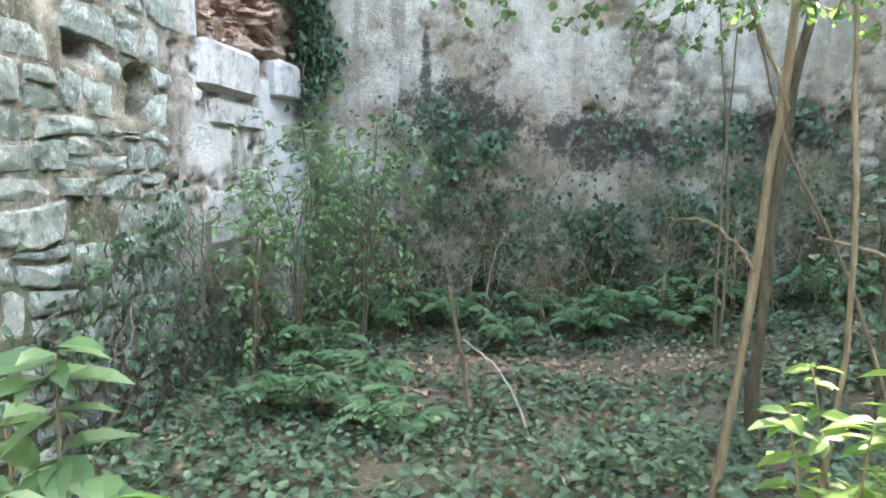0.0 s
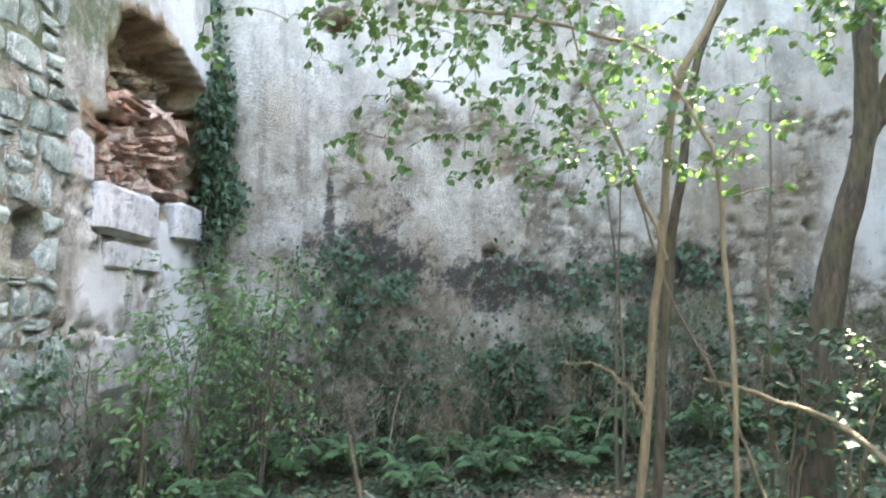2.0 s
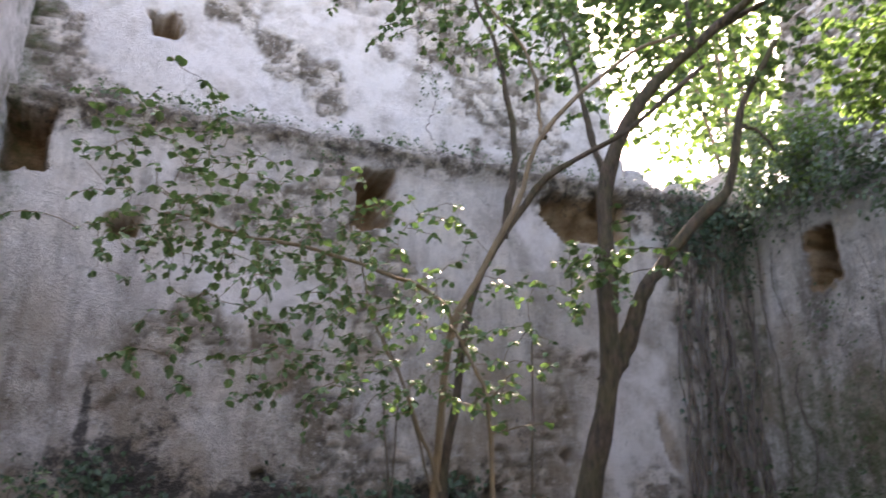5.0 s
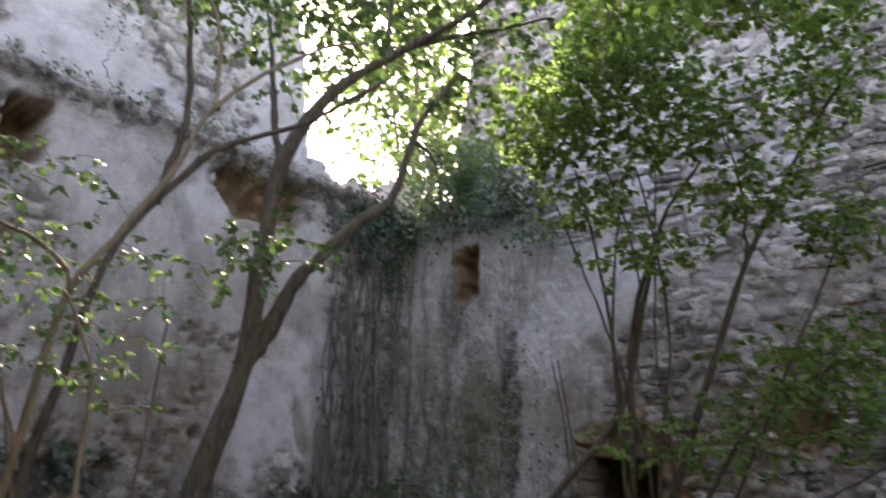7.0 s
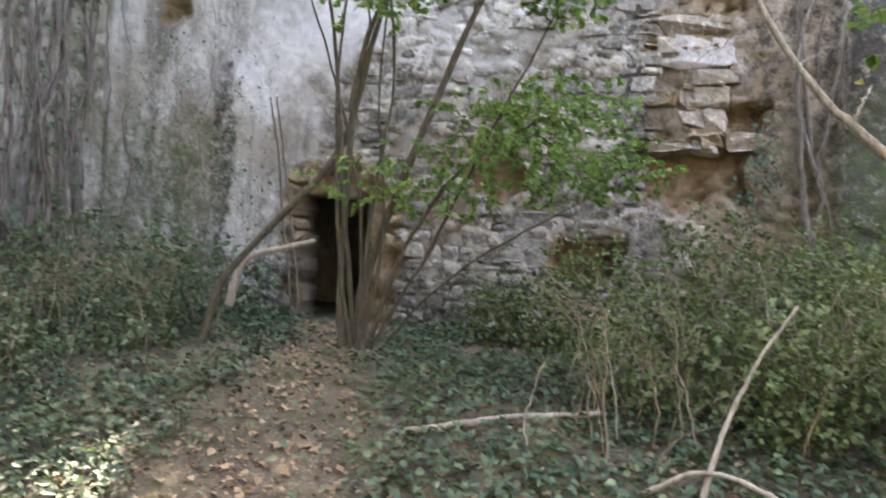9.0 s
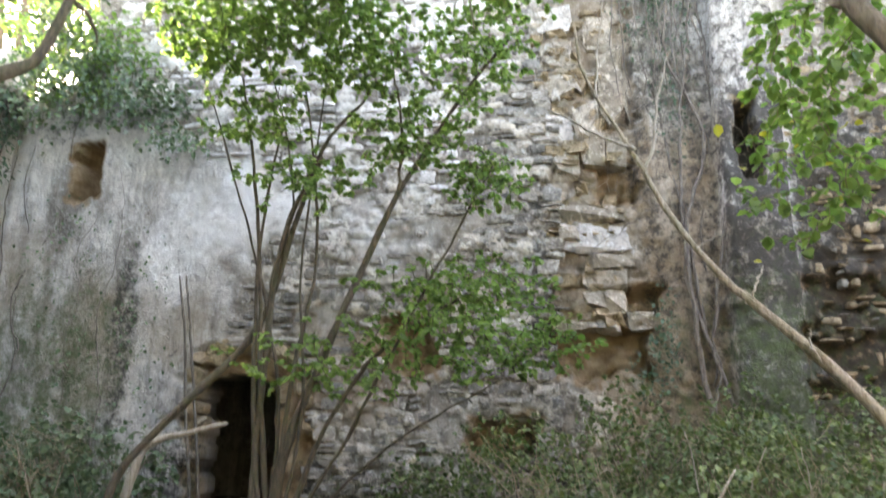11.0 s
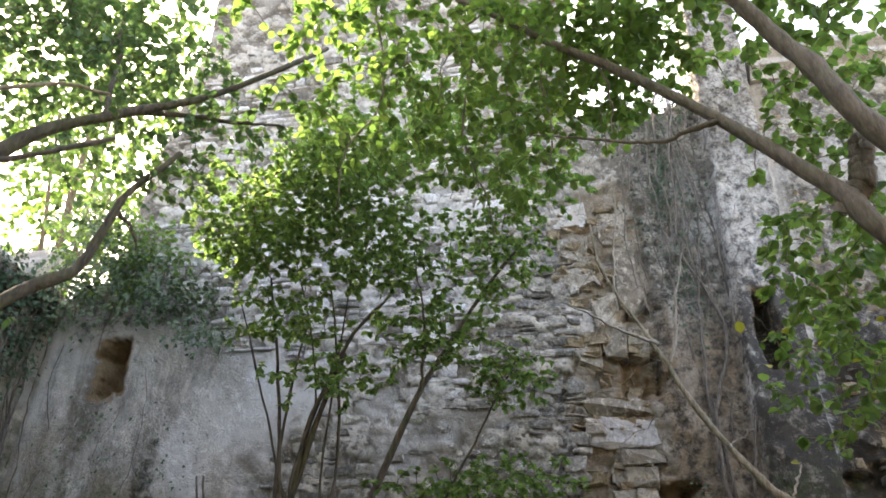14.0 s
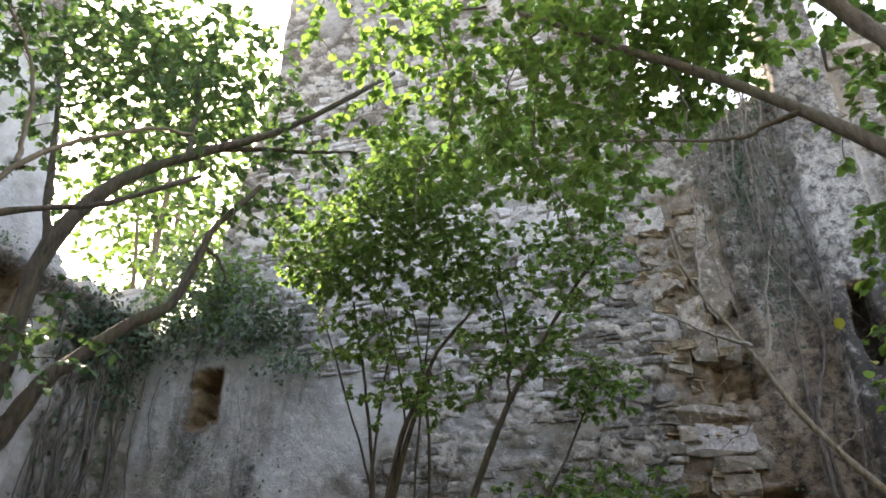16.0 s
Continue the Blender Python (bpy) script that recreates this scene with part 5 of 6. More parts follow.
stick("dead_branch", "pale dead branch propped across the undergrowth", [gz(2.45, 1.9), (2.18, 2.87, 1.07), (2.05, 3.43, 1.26), (1.86, 3.76, 1.31)], 0.016, 0.008, BARK_PALE, 701)
stick("leaning_pole", "thin leaning stem behind the sapling", [gz(2.15, 3.3), (1.85, 3.43, 1.16), (1.61, 3.54, 1.75), (1.45, 3.61, 2.38), (1.3, 3.66, 2.73)], 0.010, 0.005, BARK_BROWN, 702)
stick("broken_stick", "broken upright stick in the ground ivy", [gz(0.18, 4.75, -0.02), (0.14, 4.85, 0.41), (0.04, 4.85, 0.89)], 0.022, 0.012, BARK_BROWN, 703)
stick("fallen_twig", "thin fallen twig resting on the broken stick", [gz(0.52, 4.3), (0.40, 4.5, 0.35), (0.22, 4.75, 0.50), (0.13, 4.86, 0.55)], 0.010, 0.005, BARK_DEAD, 704)
stick("mossy_log", "leaning mossy log before the low doorway", [gz(6.68, 4.62), (6.75, 4.45, 1.49), (6.92, 3.96, 2.12), (7.04, 3.49, 2.67), (7.04, 3.24, 3.18), (6.92, 3.01, 3.84), (6.9, 2.76, 4.54)], 0.042, 0.026, BARK_DARK, 705, "log")
stick("cut_branch", "pale cut branch lying against the mossy log", [gz(7.1, 4.6, 0.3), (7.1, 4.42, 1.70), (7.13, 4.0, 1.83), (7.15, 3.65, 1.92)], 0.045, 0.022, BARK_DEAD, 706)
for k, dx in enumerate((0.0, 0.09)):
    stick("thin_post", "thin grey upright stem beside the doorway", [gz(8.62, 4.58 + dx), (8.51, 4.78 + dx, 2.69), (8.43, 4.93 + dx, 3.72)], 0.02, 0.013, VINE, 707 + k)
stick("fallen_branch", "long peeled branch lying on the ground", [gz(5.0, 1.9, 0.02), gz(5.3, 1.2, 0.08), gz(5.6, 0.5, 0.06)], 0.028, 0.018, BARK_DEAD, 710)
stick("fallen_branch", "dry forked branch lying among the bushes", [gz(4.35, -0.1, 0.02), (4.63, -0.26, 1.0), (4.81, -0.6, 1.6)], 0.018, 0.008, BARK_DEAD, 711)
stick("fallen_branch", "dry crooked branch lying among the bushes", [gz(4.6, 0.2, 0.03), gz(4.43, -0.2, 0.28), gz(4.15, -0.75, 0.2)], 0.020, 0.010, BARK_DEAD, 712)
for k, (x, y, h) in enumerate(((5.95, -0.58, 1.85), (5.9, -0.92, 1.75), (5.7, -1.3, 1.75), (6.2, -1.9, 1.8), (5.3, 0.4, 1.35), (4.9, 0.9, 1.2))):
    stick("dry_stalk", "bare bleached stalk standing in the bushes", [gz(x, y), (x + 0.02, y + 0.03, h - 0.4), (x - 0.03, y + 0.10 * (-1) ** k, h)], 0.008, 0.004, BARK_DEAD, 720 + k, "stalk")
for k, (x, y, h) in enumerate(((2.32, 6.38, 2.8), (2.45, 6.6, 3.0), (2.62, 4.48, 3.0), (-0.9, 7.6, 1.9), (-0.75, 7.7, 2.0), (4.6, 6.4, 2.2))):
    stick("bare_stem", "slender bare upright stem before the wall", [gz(x, y), (x + 0.02, y, h * 0.5), (x + 0.10 * (-1) ** k, y, h)], 0.016, 0.007, BARK_BROWN, 740 + k, "stem")


def dry_brush(label, spots, n, height, seed):
    """Bare dry twigs that stand and arch out of the undergrowth."""
    r = np.random.default_rng(seed)
    b = np.array(gz(*spots[0]))
    top = thing("dry_brush", label, "brush", b)
    lines = []
    for k in range(n):
        x, y = np.array(spots[k % len(spots)]) + r.normal(0, 0.4, 2)
        g = np.array(gz(float(x), float(y), -0.02))
        lean, h = r.normal(0, 0.35, 2), height * r.uniform(0.5, 1.15)
        pts = [g, g + (lean[0] * 0.35, lean[1] * 0.35, h * 0.55), g + (lean[0], lean[1], h * r.uniform(0.75, 1.0))]
        main, rad = stem(pts, r.uniform(0.004, 0.010), 0.002, 14, 0.012, seed + k)
        v, faces = tubes([(main - b, rad)], 5)
        child("stem", mesh_of("stem", v, faces, BARK_WORN, True), top)
        for f in range(3):
            at = main[r.integers(6, 12)] if f == 0 else pts[1] + r.normal(0, 0.02, 3)
            lines.append(stem([at, at + r.normal(0, 0.13, 3) + (0, 0, 0.12), at + r.normal(0, 0.26, 3) + (0, 0, 0.2)], 0.003, 0.0015, 8, 0.006, seed + 500 + 3 * k + f))
    v, f = tubes([(p - b, q) for p, q in lines], 4)
    tagged(child("twig_mass", mesh_of("twig_mass", v, f, BARK_WORN, True), top), kind="stuff")


dry_brush("grey dry twigs standing in the corner undergrowth", [(6.0, 6.2), (7.0, 6.6), (5.2, 5.9), (6.9, 5.4)], 60, 1.25, 760)
dry_brush("bleached dry twigs arching out of the bushes", [(6.2, -1.0), (5.6, -0.3), (7.2, -0.4), (6.6, -1.9)], 70, 1.2, 770)
dry_brush("dark dry twigs tangled below the plaster wall", [(0.2, 7.9), (1.4, 7.9), (2.6, 7.8), (3.8, 7.6), (4.9, 7.4)], 90, 1.2, 780)


# ---- ferns
def fern(seed, at):
    r = np.random.default_rng(seed)
    top = thing("fern", "arching green hart-shaped fern tuft in leaf litter", "fern", at, "ferns along the wall foot")
    n = 9
    for k in range(n):
        a = k / n * 6.28 + r.normal(0, 0.25)
        length, rise = r.uniform(0.34, 0.52), r.uniform(0.18, 0.34)
        s = np.linspace(0, 1, 15)
        line = np.stack([math.cos(a) * length * s, math.sin(a) * length * s, rise * np.sin(s * 2.3) * 1.15], -1)
        tan = np.gradient(line, axis=0)
        side = np.array([-math.sin(a), math.cos(a), 0.0])
        seats = np.repeat(line[2:], 2, axis=0)
        out = np.stack([tan[2:] / np.linalg.norm(tan[2:], axis=1, keepdims=True) * 0.45 + side, tan[2:] / np.linalg.norm(tan[2:], axis=1, keepdims=True) * 0.45 - side], 1).reshape(-1, 3)
        up = np.tile((0, 0, 1.0), (len(seats), 1))
        size = 0.125 * np.repeat(np.sin(np.linspace(0.55, 3.0, 13)), 2) + 0.015
        me = leaf_mesh("frond", seats, out, up, size, FERN, LEAF_LONG, 0.2, 0.25, seed + k)
        bm = bmesh.new()
        bm.from_mesh(me)
        bm.verts.ensure_lookup_table()
        rib = [bm.verts[16 * i] for i in range(13)]
        web = [bm.verts[16 * i + 3] for i in range(13)]
        for i in range(12):
            bm.faces.new((rib[i], rib[i + 1], web[i]))
        bmesh.ops.remove_doubles(bm, verts=bm.verts[:], dist=0.0005)
        bm.to_mesh(me)
        bm.free()
        child("frond", me, top)
    return top


SPOTS = ((-0.95, 6.2), (-0.5, 7.3), (0.1, 7.35), (0.62, 6.95), (1.35, 7.15), (1.75, 7.45), (2.3, 7.1), (2.95, 7.5), (0.95, 7.7), (-0.25, 4.35), (-1.0, 5.0), (-0.55, 4.9), (2.7, 7.95), (3.7, 7.2))
kinds = [fern(800 + 20 * k, gz(*SPOTS[k])) for k in range(3)]
r_f = np.random.default_rng(830)
for k, (x, y) in enumerate(SPOTS[3:]):
    f = copy_thing(kinds[k % 3], pose(*gz(x, y, -0.01), 0, 0, float(r_f.uniform(0, 360))))
    f.scale = (float(r_f.uniform(0.75, 1.2)),) * 3


# ---- ground cover
def scatter(name, label, category, n, box, leaf, size, seed, keep, lift=0.06, shape=LEAF_IVY, tilt=0.35):
    r = np.random.default_rng(seed)
    x, y = r.uniform(box[0], box[1], n), r.uniform(box[2], box[3], n)
    ok = keep(x, y) > r.random(n)
    x, y = x[ok], y[ok]
    at = np.stack([x, y, ground_z(x, y) + 0.012 + lift * r.random(len(x))], -1)
    a = r.uniform(0, 6.28, len(x))
    out = np.stack([np.cos(a), np.sin(a), r.normal(0, tilt * 0.5, len(x))], -1)
    up = np.stack([r.normal(0, tilt, len(x)), r.normal(0, tilt, len(x)), np.ones(len(x))], -1)
    tagged(new(name, leaf_mesh(name, at, out, up, size, leaf, shape, 0.3, 0.3, seed)), label, category, kind="stuff")


def bare_path(x, y):
    """Open litter: a muddy strip below the plaster wall and a trodden path towards the doorway."""
    n = fbm(x * 1.4, y * 1.4, 901, 3)
    strip = step(0.55, 0.2, np.abs(y - 6.15 - 0.25 * x * 0.3 + 0.3 * n)) * step(-1.6, -1.0, x) * step(3.4, 2.2, x)
    patch = step(0.75, 0.3, np.hypot((x + 0.45) / 0.9, (y - 5.2) / 1.0) + 0.3 * n)
    path = step(0.75, 0.35, np.abs(y - 1.1 - 0.32 * x + 0.4 * n)) * step(1.5, 2.5, x)
    return np.clip(np.maximum(np.maximum(strip, patch), path), 0, 1)


ROOM = (-2.3, 8.9, -3.5, 8.5)
scatter("ground_ivy", "carpet of dark green ivy leaves over the ground", "ground cover", 66000, ROOM, IVY, 0.062, 910, lambda x, y: (1 - 0.93 * bare_path(x, y)) * step(-0.55, 0.0, fbm(x * 1.1, y * 1.1, 911, 3)), 0.10)
scatter("undergrowth", "low green weeds among the ivy", "ground cover", 12000, ROOM, SHRUB, 0.06, 920, lambda x, y: (1 - bare_path(x, y)) * step(-0.1, 0.4, fbm(x * 0.9 + 7, y * 0.9, 921, 3)), 0.20, LEAF_ROUND, 0.7)
scatter("leaf_litter", "dry brown and bleached fallen leaves", "leaf litter", 22000, ROOM, LITTER, 0.055, 930, lambda x, y: 0.3 + 0.7 * bare_path(x, y), 0.02, LEAF_ROUND, 0.4)


# ---- trees outside, seen through the breach
for k, (x, y, h, rad) in enumerate(((13.2, 12.2, 18.0, 2.5), (16.5, 14.5, 20.0, 2.8), (10.5, 19.0, 15.0, 2.4))):
    tree("outside_tree", "sunlit broad-leaved tree beyond the broken wall", (x, y, 0.2), [([(x, y, 0.2), (x + 0.1, y, h * 0.5), (x - 0.1, y + 0.1, h)], 0.16, 0.04), ([(x, y, h * 0.4), (x + 0.8, y - 0.6, h * 0.7)], 0.07, 0.03), ([(x, y, h * 0.45), (x - 0.8, y + 0.3, h * 0.75)], 0.07, 0.03)],
         [((x, y, h * 0.75), (rad, rad, h * 0.32), 220 if k == 0 else 100)], BARK_BROWN, LIME, 0.17, 950 + k, leaf_gap=0.10, group="trees outside")


# ---- separate stones
def stone_meshes(n, points, seed, material, power=4.0, rough=0.10):
    """Rounded uneven stones."""
    made = []
    r = random.Random(seed)
    for k in range(n):
        bm = bmesh.new()
        for i in range(points):
            z = 1 - 2 * (i + 0.5) / points
            a = i * 2.39996 + r.uniform(-0.35, 0.35)
            v = Vector((math.cos(a) * math.sqrt(1 - z * z), math.sin(a) * math.sqrt(1 - z * z), z))
            size = (abs(v.x) ** power + abs(v.y) ** power + abs(v.z) ** power) ** (-1 / power)
            bm.verts.new(v * size * 0.52 * (1 + r.uniform(-rough, rough)))
        bmesh.ops.convex_hull(bm, input=bm.verts)
        bmesh.ops.delete(bm, geom=[v for v in bm.verts if not v.link_faces], context="VERTS")
        me = bpy.data.meshes.new("stone")
        bm.to_mesh(me)
        bm.free()
        me.materials.append(material)
        made.append(me)
    return made


def block_meshes(n, seed, material, chip=0.05):
    """Roughly squared blocks with worn, chipped edges."""
    made = []
    r = random.Random(seed)
    for k in range(n):
        bm = bmesh.new()
        bmesh.ops.create_cube(bm, size=1.0)
        bmesh.ops.bevel(bm, geom=bm.edges[:], offset=0.10, segments=1, affect="EDGES")
        for v in bm.verts:
            v.co += Vector((r.uniform(-1, 1), r.uniform(-1, 1), r.uniform(-1, 1))) * chip
        me = bpy.data.meshes.new("block")
        bm.to_mesh(me)
        bm.free()
        me.materials.append(material)
        made.append(me)
    return made


def fitted_stone(corners, place, front, back, r, bulge=0.02):
    """One uneven stone that fills an outline on a wall's face: worn edge, faceted proud face."""
    cu, cz = (sum(c[i] for c in corners) / len(corners) for i in (0, 1))
    n = len(corners)
    rings = []
    for scale, d0, jitter in ((1.0, back, 0.0), (1.0, front + 0.022, 0.003), (0.86, front, bulge * 0.5)):
        rings.append([(cu + (u - cu) * scale, cz + (z - cz) * scale, d0 + r.uniform(-jitter, jitter)) for u, z in corners])
    flat = [p for ring in rings for p in ring] + [(cu + r.uniform(-0.02, 0.02), cz + r.uniform(-0.01, 0.01), front - r.uniform(0.2, 1.0) * bulge)]
    arr = np.array(flat)
    verts = place(arr[:, 0], arr[:, 1], arr[:, 2])
    faces = [(k * n + i, k * n + (i + 1) % n, (k + 1) * n + (i + 1) % n, (k + 1) * n + i) for k in (0, 1) for i in range(n)]
    faces += [(2 * n + i, 2 * n + (i + 1) % n, 3 * n) for i in range(n)]
    return verts, faces


def course_stones(u0, u1, z0, z1, tall, wide, r, seed, gap=0.012, wave=0.05):
    """Outlines of stones in wavering courses, some split in two."""
    levels = [z0]
    while levels[-1] < z1:
        levels.append(levels[-1] + r.uniform(*tall))
    us = np.linspace(u0 - 1, u1 + 1, 120)
    waves = [[float(w) for w in wave * fbm(us * 1.6, us * 0 + k * 3.7, seed, 3)] for k in range(len(levels))]

    def line(k, u):
        q = (u - u0 + 1) / (u1 - u0 + 2) * 119
        i = min(118, max(0, int(q)))
        return levels[k] + waves[k][i] + (waves[k][i + 1] - waves[k][i]) * (q - i)
    outlines = []
    for k in range(len(levels) - 1):
        u = u0 + r.uniform(-0.2, 0.0)
        lean = r.uniform(-0.03, 0.03)
        while u < u1:
            w = r.uniform(*wide)
            lean2 = r.uniform(-0.05, 0.05)
            spans = [(0.0, 1.0)]
            if r.random() < 0.28:
                cut = r.uniform(0.35, 0.65)
                spans = [(0.0, cut), (cut, 1.0)]
            for lo, hi in spans:
                def at(s, q):
                    uu = u + s * w + (lean + (lean2 - lean) * s) * (q - 0.5)
                    return uu, line(k, uu) + (line(k + 1, uu) - line(k, uu)) * q
                ring = [at(s, lo) for s in (0.0, 0.5, 1.0)] + [at(1.0, (lo + hi) / 2)] + [at(s, hi) for s in (1.0, 0.5, 0.0)] + [at(0.0, (lo + hi) / 2)]
                cu, cz = sum(p[0] for p in ring) / 8, sum(p[1] for p in ring) / 8
                hu, hz = w / 2, (line(k + 1, cu) - line(k, cu)) * (hi - lo) / 2
                ring = [(cu + (p - cu) * max(0.5, 1 - (gap + abs(r.gauss(0, 0.009))) / hu), cz + (q - cz) * max(0.5, 1 - (gap + abs(r.gauss(0, 0.007))) / hz)) for p, q in ring]
                for i in (0, 2, 4, 6):
                    pull = r.uniform(0.0, 0.22)
                    ring[i] = (ring[i][0] + (cu - ring[i][0]) * pull, ring[i][1] + (cz - ring[i][1]) * pull)
                outlines.append((cu, cz, ring))
            u += w
            lean = lean2
    return outlines


def set_stones(wall, place, outlines, pick, front, bulge, r, parts, label):
    """The first stones as parts of the wall, the rest joined."""
    rest = {}
    for cu, cz, ring in outlines:
        material = pick(cu, cz)
        if not material:
            continue
        verts, faces = fitted_stone(ring, place, front + r.uniform(-0.014, 0.016), front + 0.16, r, bulge)
        if parts > 0:
            c = verts.mean(axis=0)
            child("stone", mesh_of("stone", verts - c, faces, material), wall, m=Matrix.Translation(c.tolist()))
            parts -= 1
        else:
            v, f = rest.setdefault(material.name, ([], []))
            base = sum(len(a) for a in v)
            v.append(verts)
            f.extend(tuple(base + j for j in face) for face in faces)
    for key, (v, f) in rest.items():
        tagged(child("rubble_stones", mesh_of("rubble_stones", np.concatenate(v), f, bpy.data.materials[key]), wall, label), kind="stuff")


def rubble_face():
    """Courses of uneven stones on the bare part of the west wall."""
    r = random.Random(1002)

    def pick(u, z):
        hole = abs(u - 5.12) < 0.15 and abs(z - 2.15) < 0.17 or abs(u - 4.52) < 0.12 and abs(z - 2.4) < 0.11
        return None if hole or u > 5.58 + 0.06 * math.sin(z * 9) or r.random() < 0.03 else RUBBLE
    stones = course_stones(3.3, 5.6, -0.1, 4.4, (0.11, 0.30), (0.16, 0.58), r, 1003, 0.003, 0.12)
    set_stones(wall_l, l_place, sorted(stones, key=lambda s: s[1]), pick, -0.016, 0.028, r, 300, "lichen-grey rubble stones high on the wall")


rubble_face()


def set_block(me, wall, place, u, z, w, h, out, deep, turn, tilt=0.0, name="block", label=""):
    p = place(np.array(u), np.array(z), np.array(deep / 2 - out))
    m = pose(float(p[0]), float(p[1]), float(p[2]), tilt, 0, turn) @ Matrix.Diagonal((deep, w, h, 1))
    return child(name, me, wall, label, m)


def gash_blocks():
    turn = -math.degrees(math.atan(LT))
    pale = block_meshes(5, 1010, LIMED_STONE, 0.035)
    set_block(pale[0], wall_l, l_place, 6.50, 2.47, 1.14, 0.40, 0.10, 0.5, turn, 0, "block", "large pale dressed block jutting from the wall")
    set_block(pale[1], wall_l, l_place, 6.75, 2.12, 1.20, 0.22, 0.04, 0.4, turn, 0)
    set_block(pale[2], wall_l, l_place, 7.92, 2.55, 0.66, 0.36, 0.08, 0.4, turn, 2)
    set_block(pale[3], wall_l, l_place, 5.80, 2.82, 0.30, 0.42, 0.03, 0.4, turn, -2)
    set_block(pale[4], wall_l, l_place, 6.45, 1.25, 0.75, 0.5, 0.03, 0.4, turn, 0)
    r = random.Random(1012)
    shards = block_meshes(9, 1013, BRICK, 0.20)
    for k in range(150):
        z = 2.70 + 0.85 * r.random() ** 1.3
        u = r.uniform(float(np.interp(z, GASH_Z, GASH_FROM)) + 0.05, 8.0)
        set_block(r.choice(shards), wall_l, l_place, u, z, r.choice((0.08, 0.12, 0.18, 0.30)) * r.uniform(0.8, 1.3), r.choice((0.04, 0.06, 0.09, 0.14)) * r.uniform(0.8, 1.3), -r.uniform(-0.03, 0.18), 0.35, turn + r.uniform(-25, 25), r.uniform(-25, 25), "broken_brick")
    brown = block_meshes(6, 1014, TAN_STONE, 0.20)
    for k in range(40):
        z = r.uniform(3.4, 4.2)
        u = r.uniform(float(np.interp(z, GASH_Z, GASH_FROM)) + 0.1, float(np.interp(z, GASH_Z, GASH_TO)) - 0.1)
        set_block(r.choice(brown), wall_l, l_place, u, z, r.uniform(0.12, 0.4), r.uniform(0.06, 0.18), -r.uniform(0.28, 0.5), 0.3, turn + r.uniform(-20, 20), r.uniform(-15, 15), "broken_stone")


gash_blocks()


def toothing():
    """Stones of a torn-off cross wall, left jutting from the east wall."""
    pale, tan = block_meshes(7, 1020, PALE_STONE, 0.11), block_meshes(7, 1021, SAND_STONE, 0.15)
    r = random.Random(1022)
    rows = ((0.42, 7.25, 0.42, 0.30, 0.10), (-0.10, 7.0, 0.36, 0.4, 0.14), (0.42, 6.72, 0.40, 0.34, 0.08), (0.36, 6.32, 0.46, 0.32, 0.06), (-0.28, 6.2, 0.30, 0.8, 0.16), (0.05, 5.75, 0.30, 0.44, 0.16), (0.40, 5.66, 0.40, 0.40, 0.08), (-0.02, 5.38, 0.28, 0.34, 0.26),
            (-0.30, 5.34, 0.24, 0.30, 0.24), (0.30, 5.22, 0.30, 0.28, 0.06), (0.10, 4.52, 0.72, 0.17, 0.16), (0.28, 4.32, 0.34, 0.18, 0.12), (-0.05, 4.24, 0.70, 0.30, 0.14), (-0.22, 3.95, 0.60, 0.17, 0.06), (-0.10, 3.72, 0.50, 0.18, 0.12), (0.02, 3.48, 0.26, 0.16, 0.08),
            (-0.20, 3.40, 0.24, 0.26, 0.06), (-0.50, 3.22, 0.30, 0.16, 0.12), (-0.12, 3.20, 0.28, 0.16, 0.05), (0.24, 3.17, 0.50, 0.10, 0.06), (-0.42, 2.30, 0.34, 0.16, 0.04), (-0.08, 2.34, 0.26, 0.18, 0.04), (0.85, 2.12, 0.3, 0.10, 0.03), (1.2, 2.13, 0.34, 0.10, 0.02), (2.35, 5.0, 0.30, 0.42, 0.06), (2.2, 4.2, 0.3, 0.2, 0.05))
    for k, (u, z, w, h, out) in enumerate(rows):
        set_block(r.choice(tan if k % 6 else pale), wall_b, lambda a, b, d: np.stack([9.0 + d, a, b], -1), u, z, w * 1.02, h * 1.2, out * 0.30 - 0.04, 0.45, r.uniform(-6, 6), r.uniform(-5, 5))
    small = block_meshes(6, 1024, TAN_STONE, 0.16)
    for k in range(70):
        z = r.uniform(3.2, 7.4)
        u = np.interp(z, [3.2, 4.0, 5.0, 7.4], [-0.05, 0.05, 0.2, 0.25]) + r.gauss(0, 0.25)
        set_block(r.choice(small), wall_b, lambda a, b, d: np.stack([9.0 + d, a, b], -1), u, z, r.uniform(0.12, 0.3), r.uniform(0.07, 0.16), r.uniform(-0.05, 0.03), 0.35, r.uniform(-10, 10), r.uniform(-8, 8))
    loose = stone_meshes(8, 24, 1023, TAN_STONE, 7.0, 0.2)
    for k in range(44):
        a = r.uniform(-0.3, 3.45)
        rad = r.uniform(0.88, 1.15)
        set_block(r.choice(loose), wall_b, b_place, 4.3 + 0.78 * rad * math.cos(a), 2.2 + 0.85 * rad * math.sin(a), r.uniform(0.14, 0.3), r.uniform(0.10, 0.22), r.uniform(-0.12, 0.02), 0.35, r.uniform(-20, 20), r.uniform(-25, 25), "stone")


toothing()


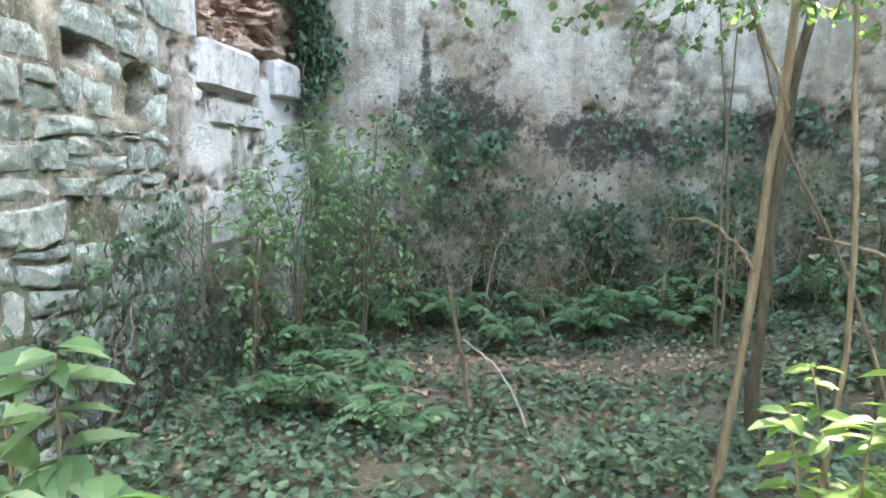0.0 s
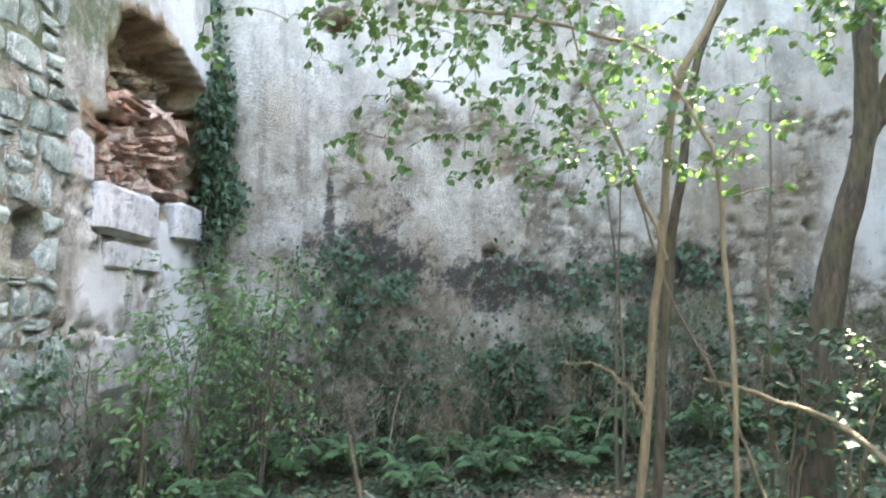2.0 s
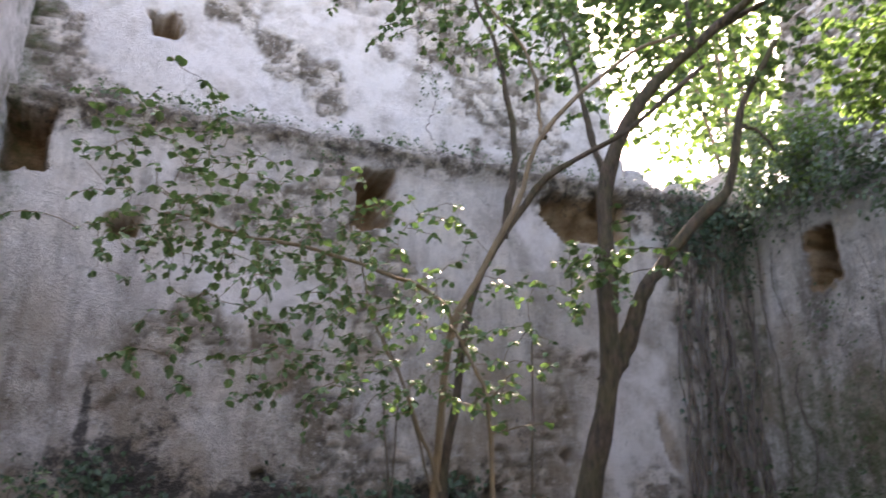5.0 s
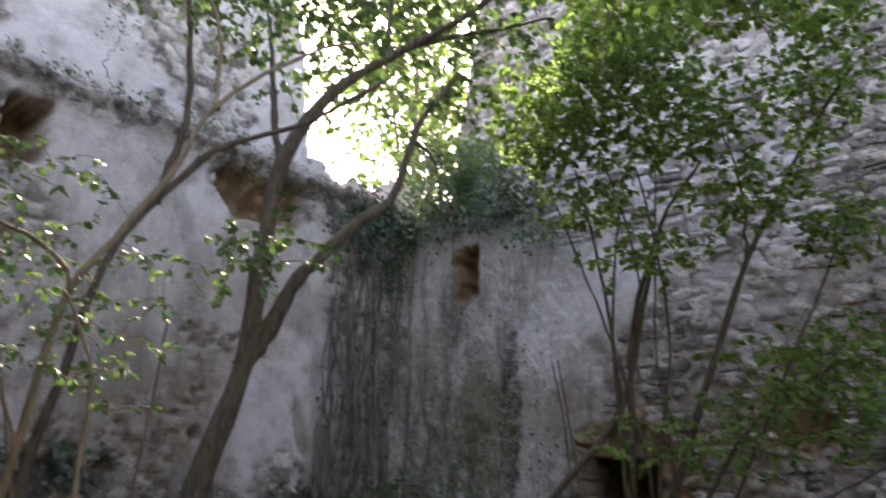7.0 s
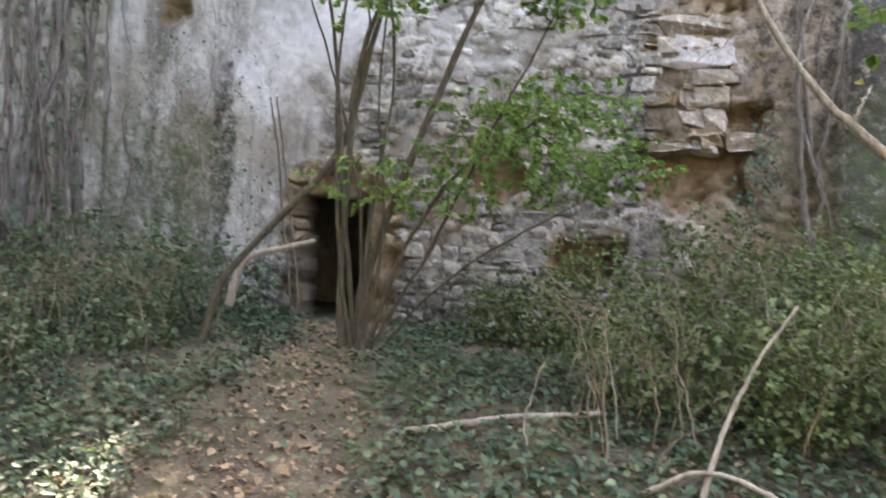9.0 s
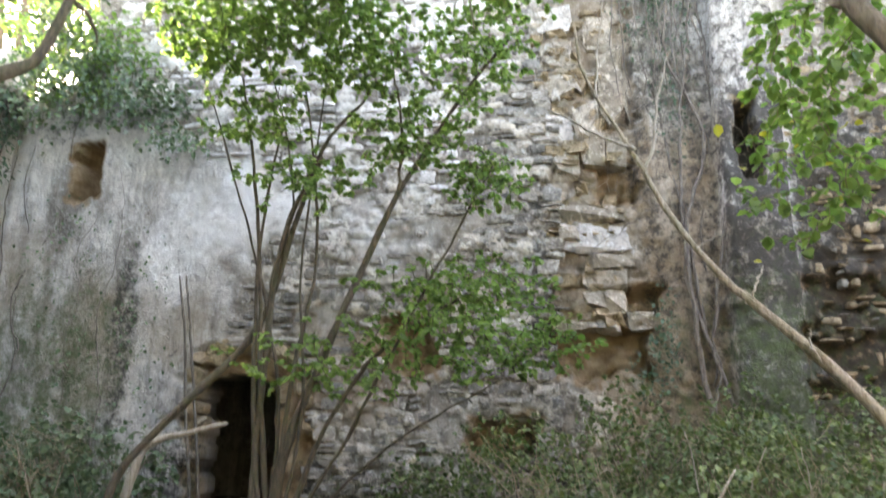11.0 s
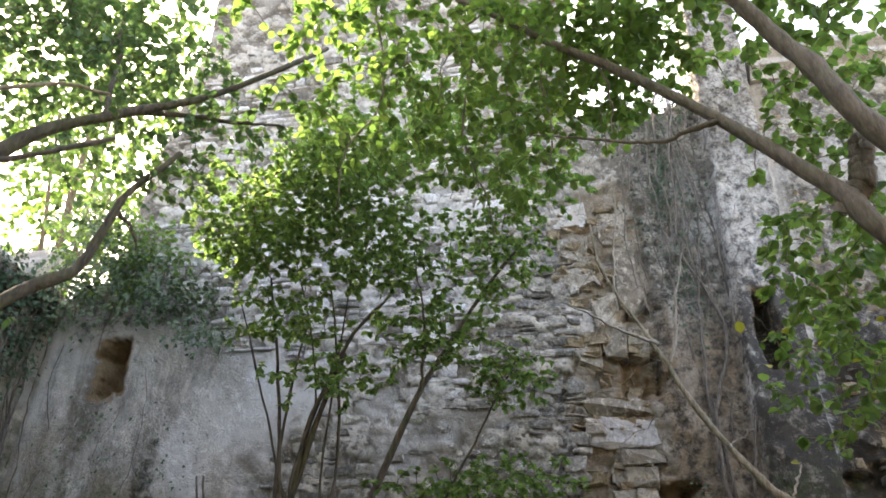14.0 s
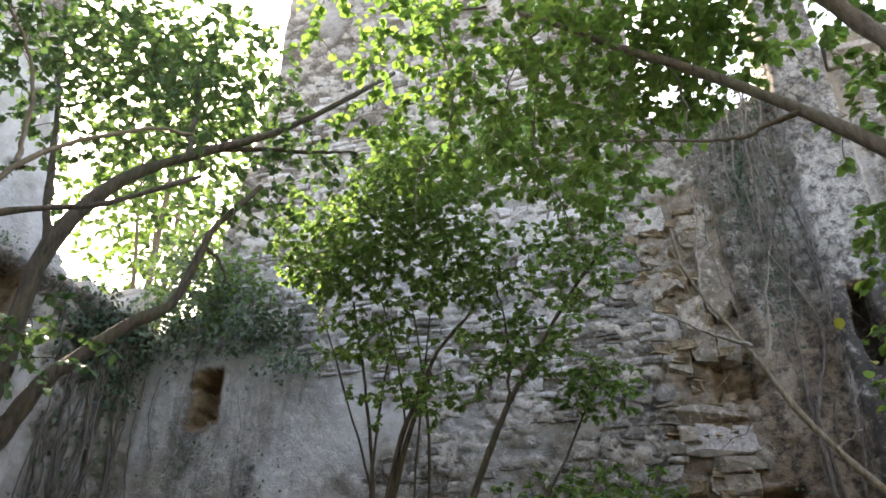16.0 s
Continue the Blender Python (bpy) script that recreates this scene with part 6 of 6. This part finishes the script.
def east_rubble():
    """Bare walling of the east wall: small uneven stones in courses."""
    r = random.Random(1030)

    def b_face(u, z, d):
        return b_place(u, z, d + 0.06 * fbm(u * 0.8, z * 0.8, 111))

    def bare_ones(stones):
        m = b_shape(np.array([s[0] for s in stones]), np.array([s[1] for s in stones]))
        good = (m["bare"] > 0.55) & (m["core"] < 0.5) & (m["depth"] < 0.14)
        return [s for s, g in zip(stones, good) if g]

    def pick(u, z):
        if r.random() < 0.22:
            return None
        # Darker stones below 3.6 paint in the hazel's shade; u under 1.55 is lichened.
        if u < 1.55 + 0.25 * math.sin(z * 3) or z < 3.6:
            return r.choice((GREY_STONE, GREY_STONE, WALL_STONE))
        # More white stones above 4.6 stand in for light on the upper wall.
        return LIMED_STONE if r.random() < (0.72 if z > 4.6 else 0.04) else r.choice((WALL_STONE, WALL_STONE, GREY_STONE))
    low = course_stones(0.5, 4.4, 1.0, 5.2, (0.10, 0.20), (0.14, 0.42), r, 1031, 0.010, 0.06)
    set_stones(wall_b, b_face, bare_ones(low), pick, -0.022, 0.025, r, 300, "pale and grey walling stones")
    high = course_stones(0.5, 6.4, 5.2, 11.0, (0.10, 0.22), (0.14, 0.45), r, 1032, 0.010, 0.06)
    set_stones(wall_b, b_face, bare_ones(high), pick, -0.022, 0.025, r, 0, "pale and grey walling stones")

    def pick_far(u, z):
        return None if r.random() < 0.6 else r.choice((TAN_STONE, TAN_STONE, GREY_STONE))
    far = course_stones(-4.4, -2.35, 1.0, 8.6, (0.06, 0.15), (0.08, 0.28), r, 1033, 0.012, 0.10)
    set_stones(wall_b, b_face, far, pick_far, 0.0, 0.03, r, 0, "tan crumbling walling stones")


east_rubble()


def cornice():
    """Moulded stone course on the east wall beyond the pilaster."""
    prof = ((0.5, 0.0), (-0.06, 0.0), (-0.08, 0.10), (-0.20, 0.16), (-0.20, 0.26), (-0.30, 0.34), (-0.30, 0.46), (0.5, 0.46))
    bm = bmesh.new()
    rows = [[bm.verts.new((9.0 + x, y, 9.2 + z)) for x, z in prof] for y in (-2.27, -3.4, -4.6, -6.3)]
    for p, q in zip(rows, rows[1:]):
        for i in range(len(prof)):
            j = (i + 1) % len(prof)
            bm.faces.new((p[i], p[j], q[j], q[i]))
    bm.faces.new(rows[0][::-1])
    bm.faces.new(rows[-1])
    me = bpy.data.meshes.new("cornice")
    bm.to_mesh(me)
    bm.free()
    me.materials.append(PALE_STONE)
    tagged(child("cornice", me, wall_b), "pale moulded stone cornice")


cornice()
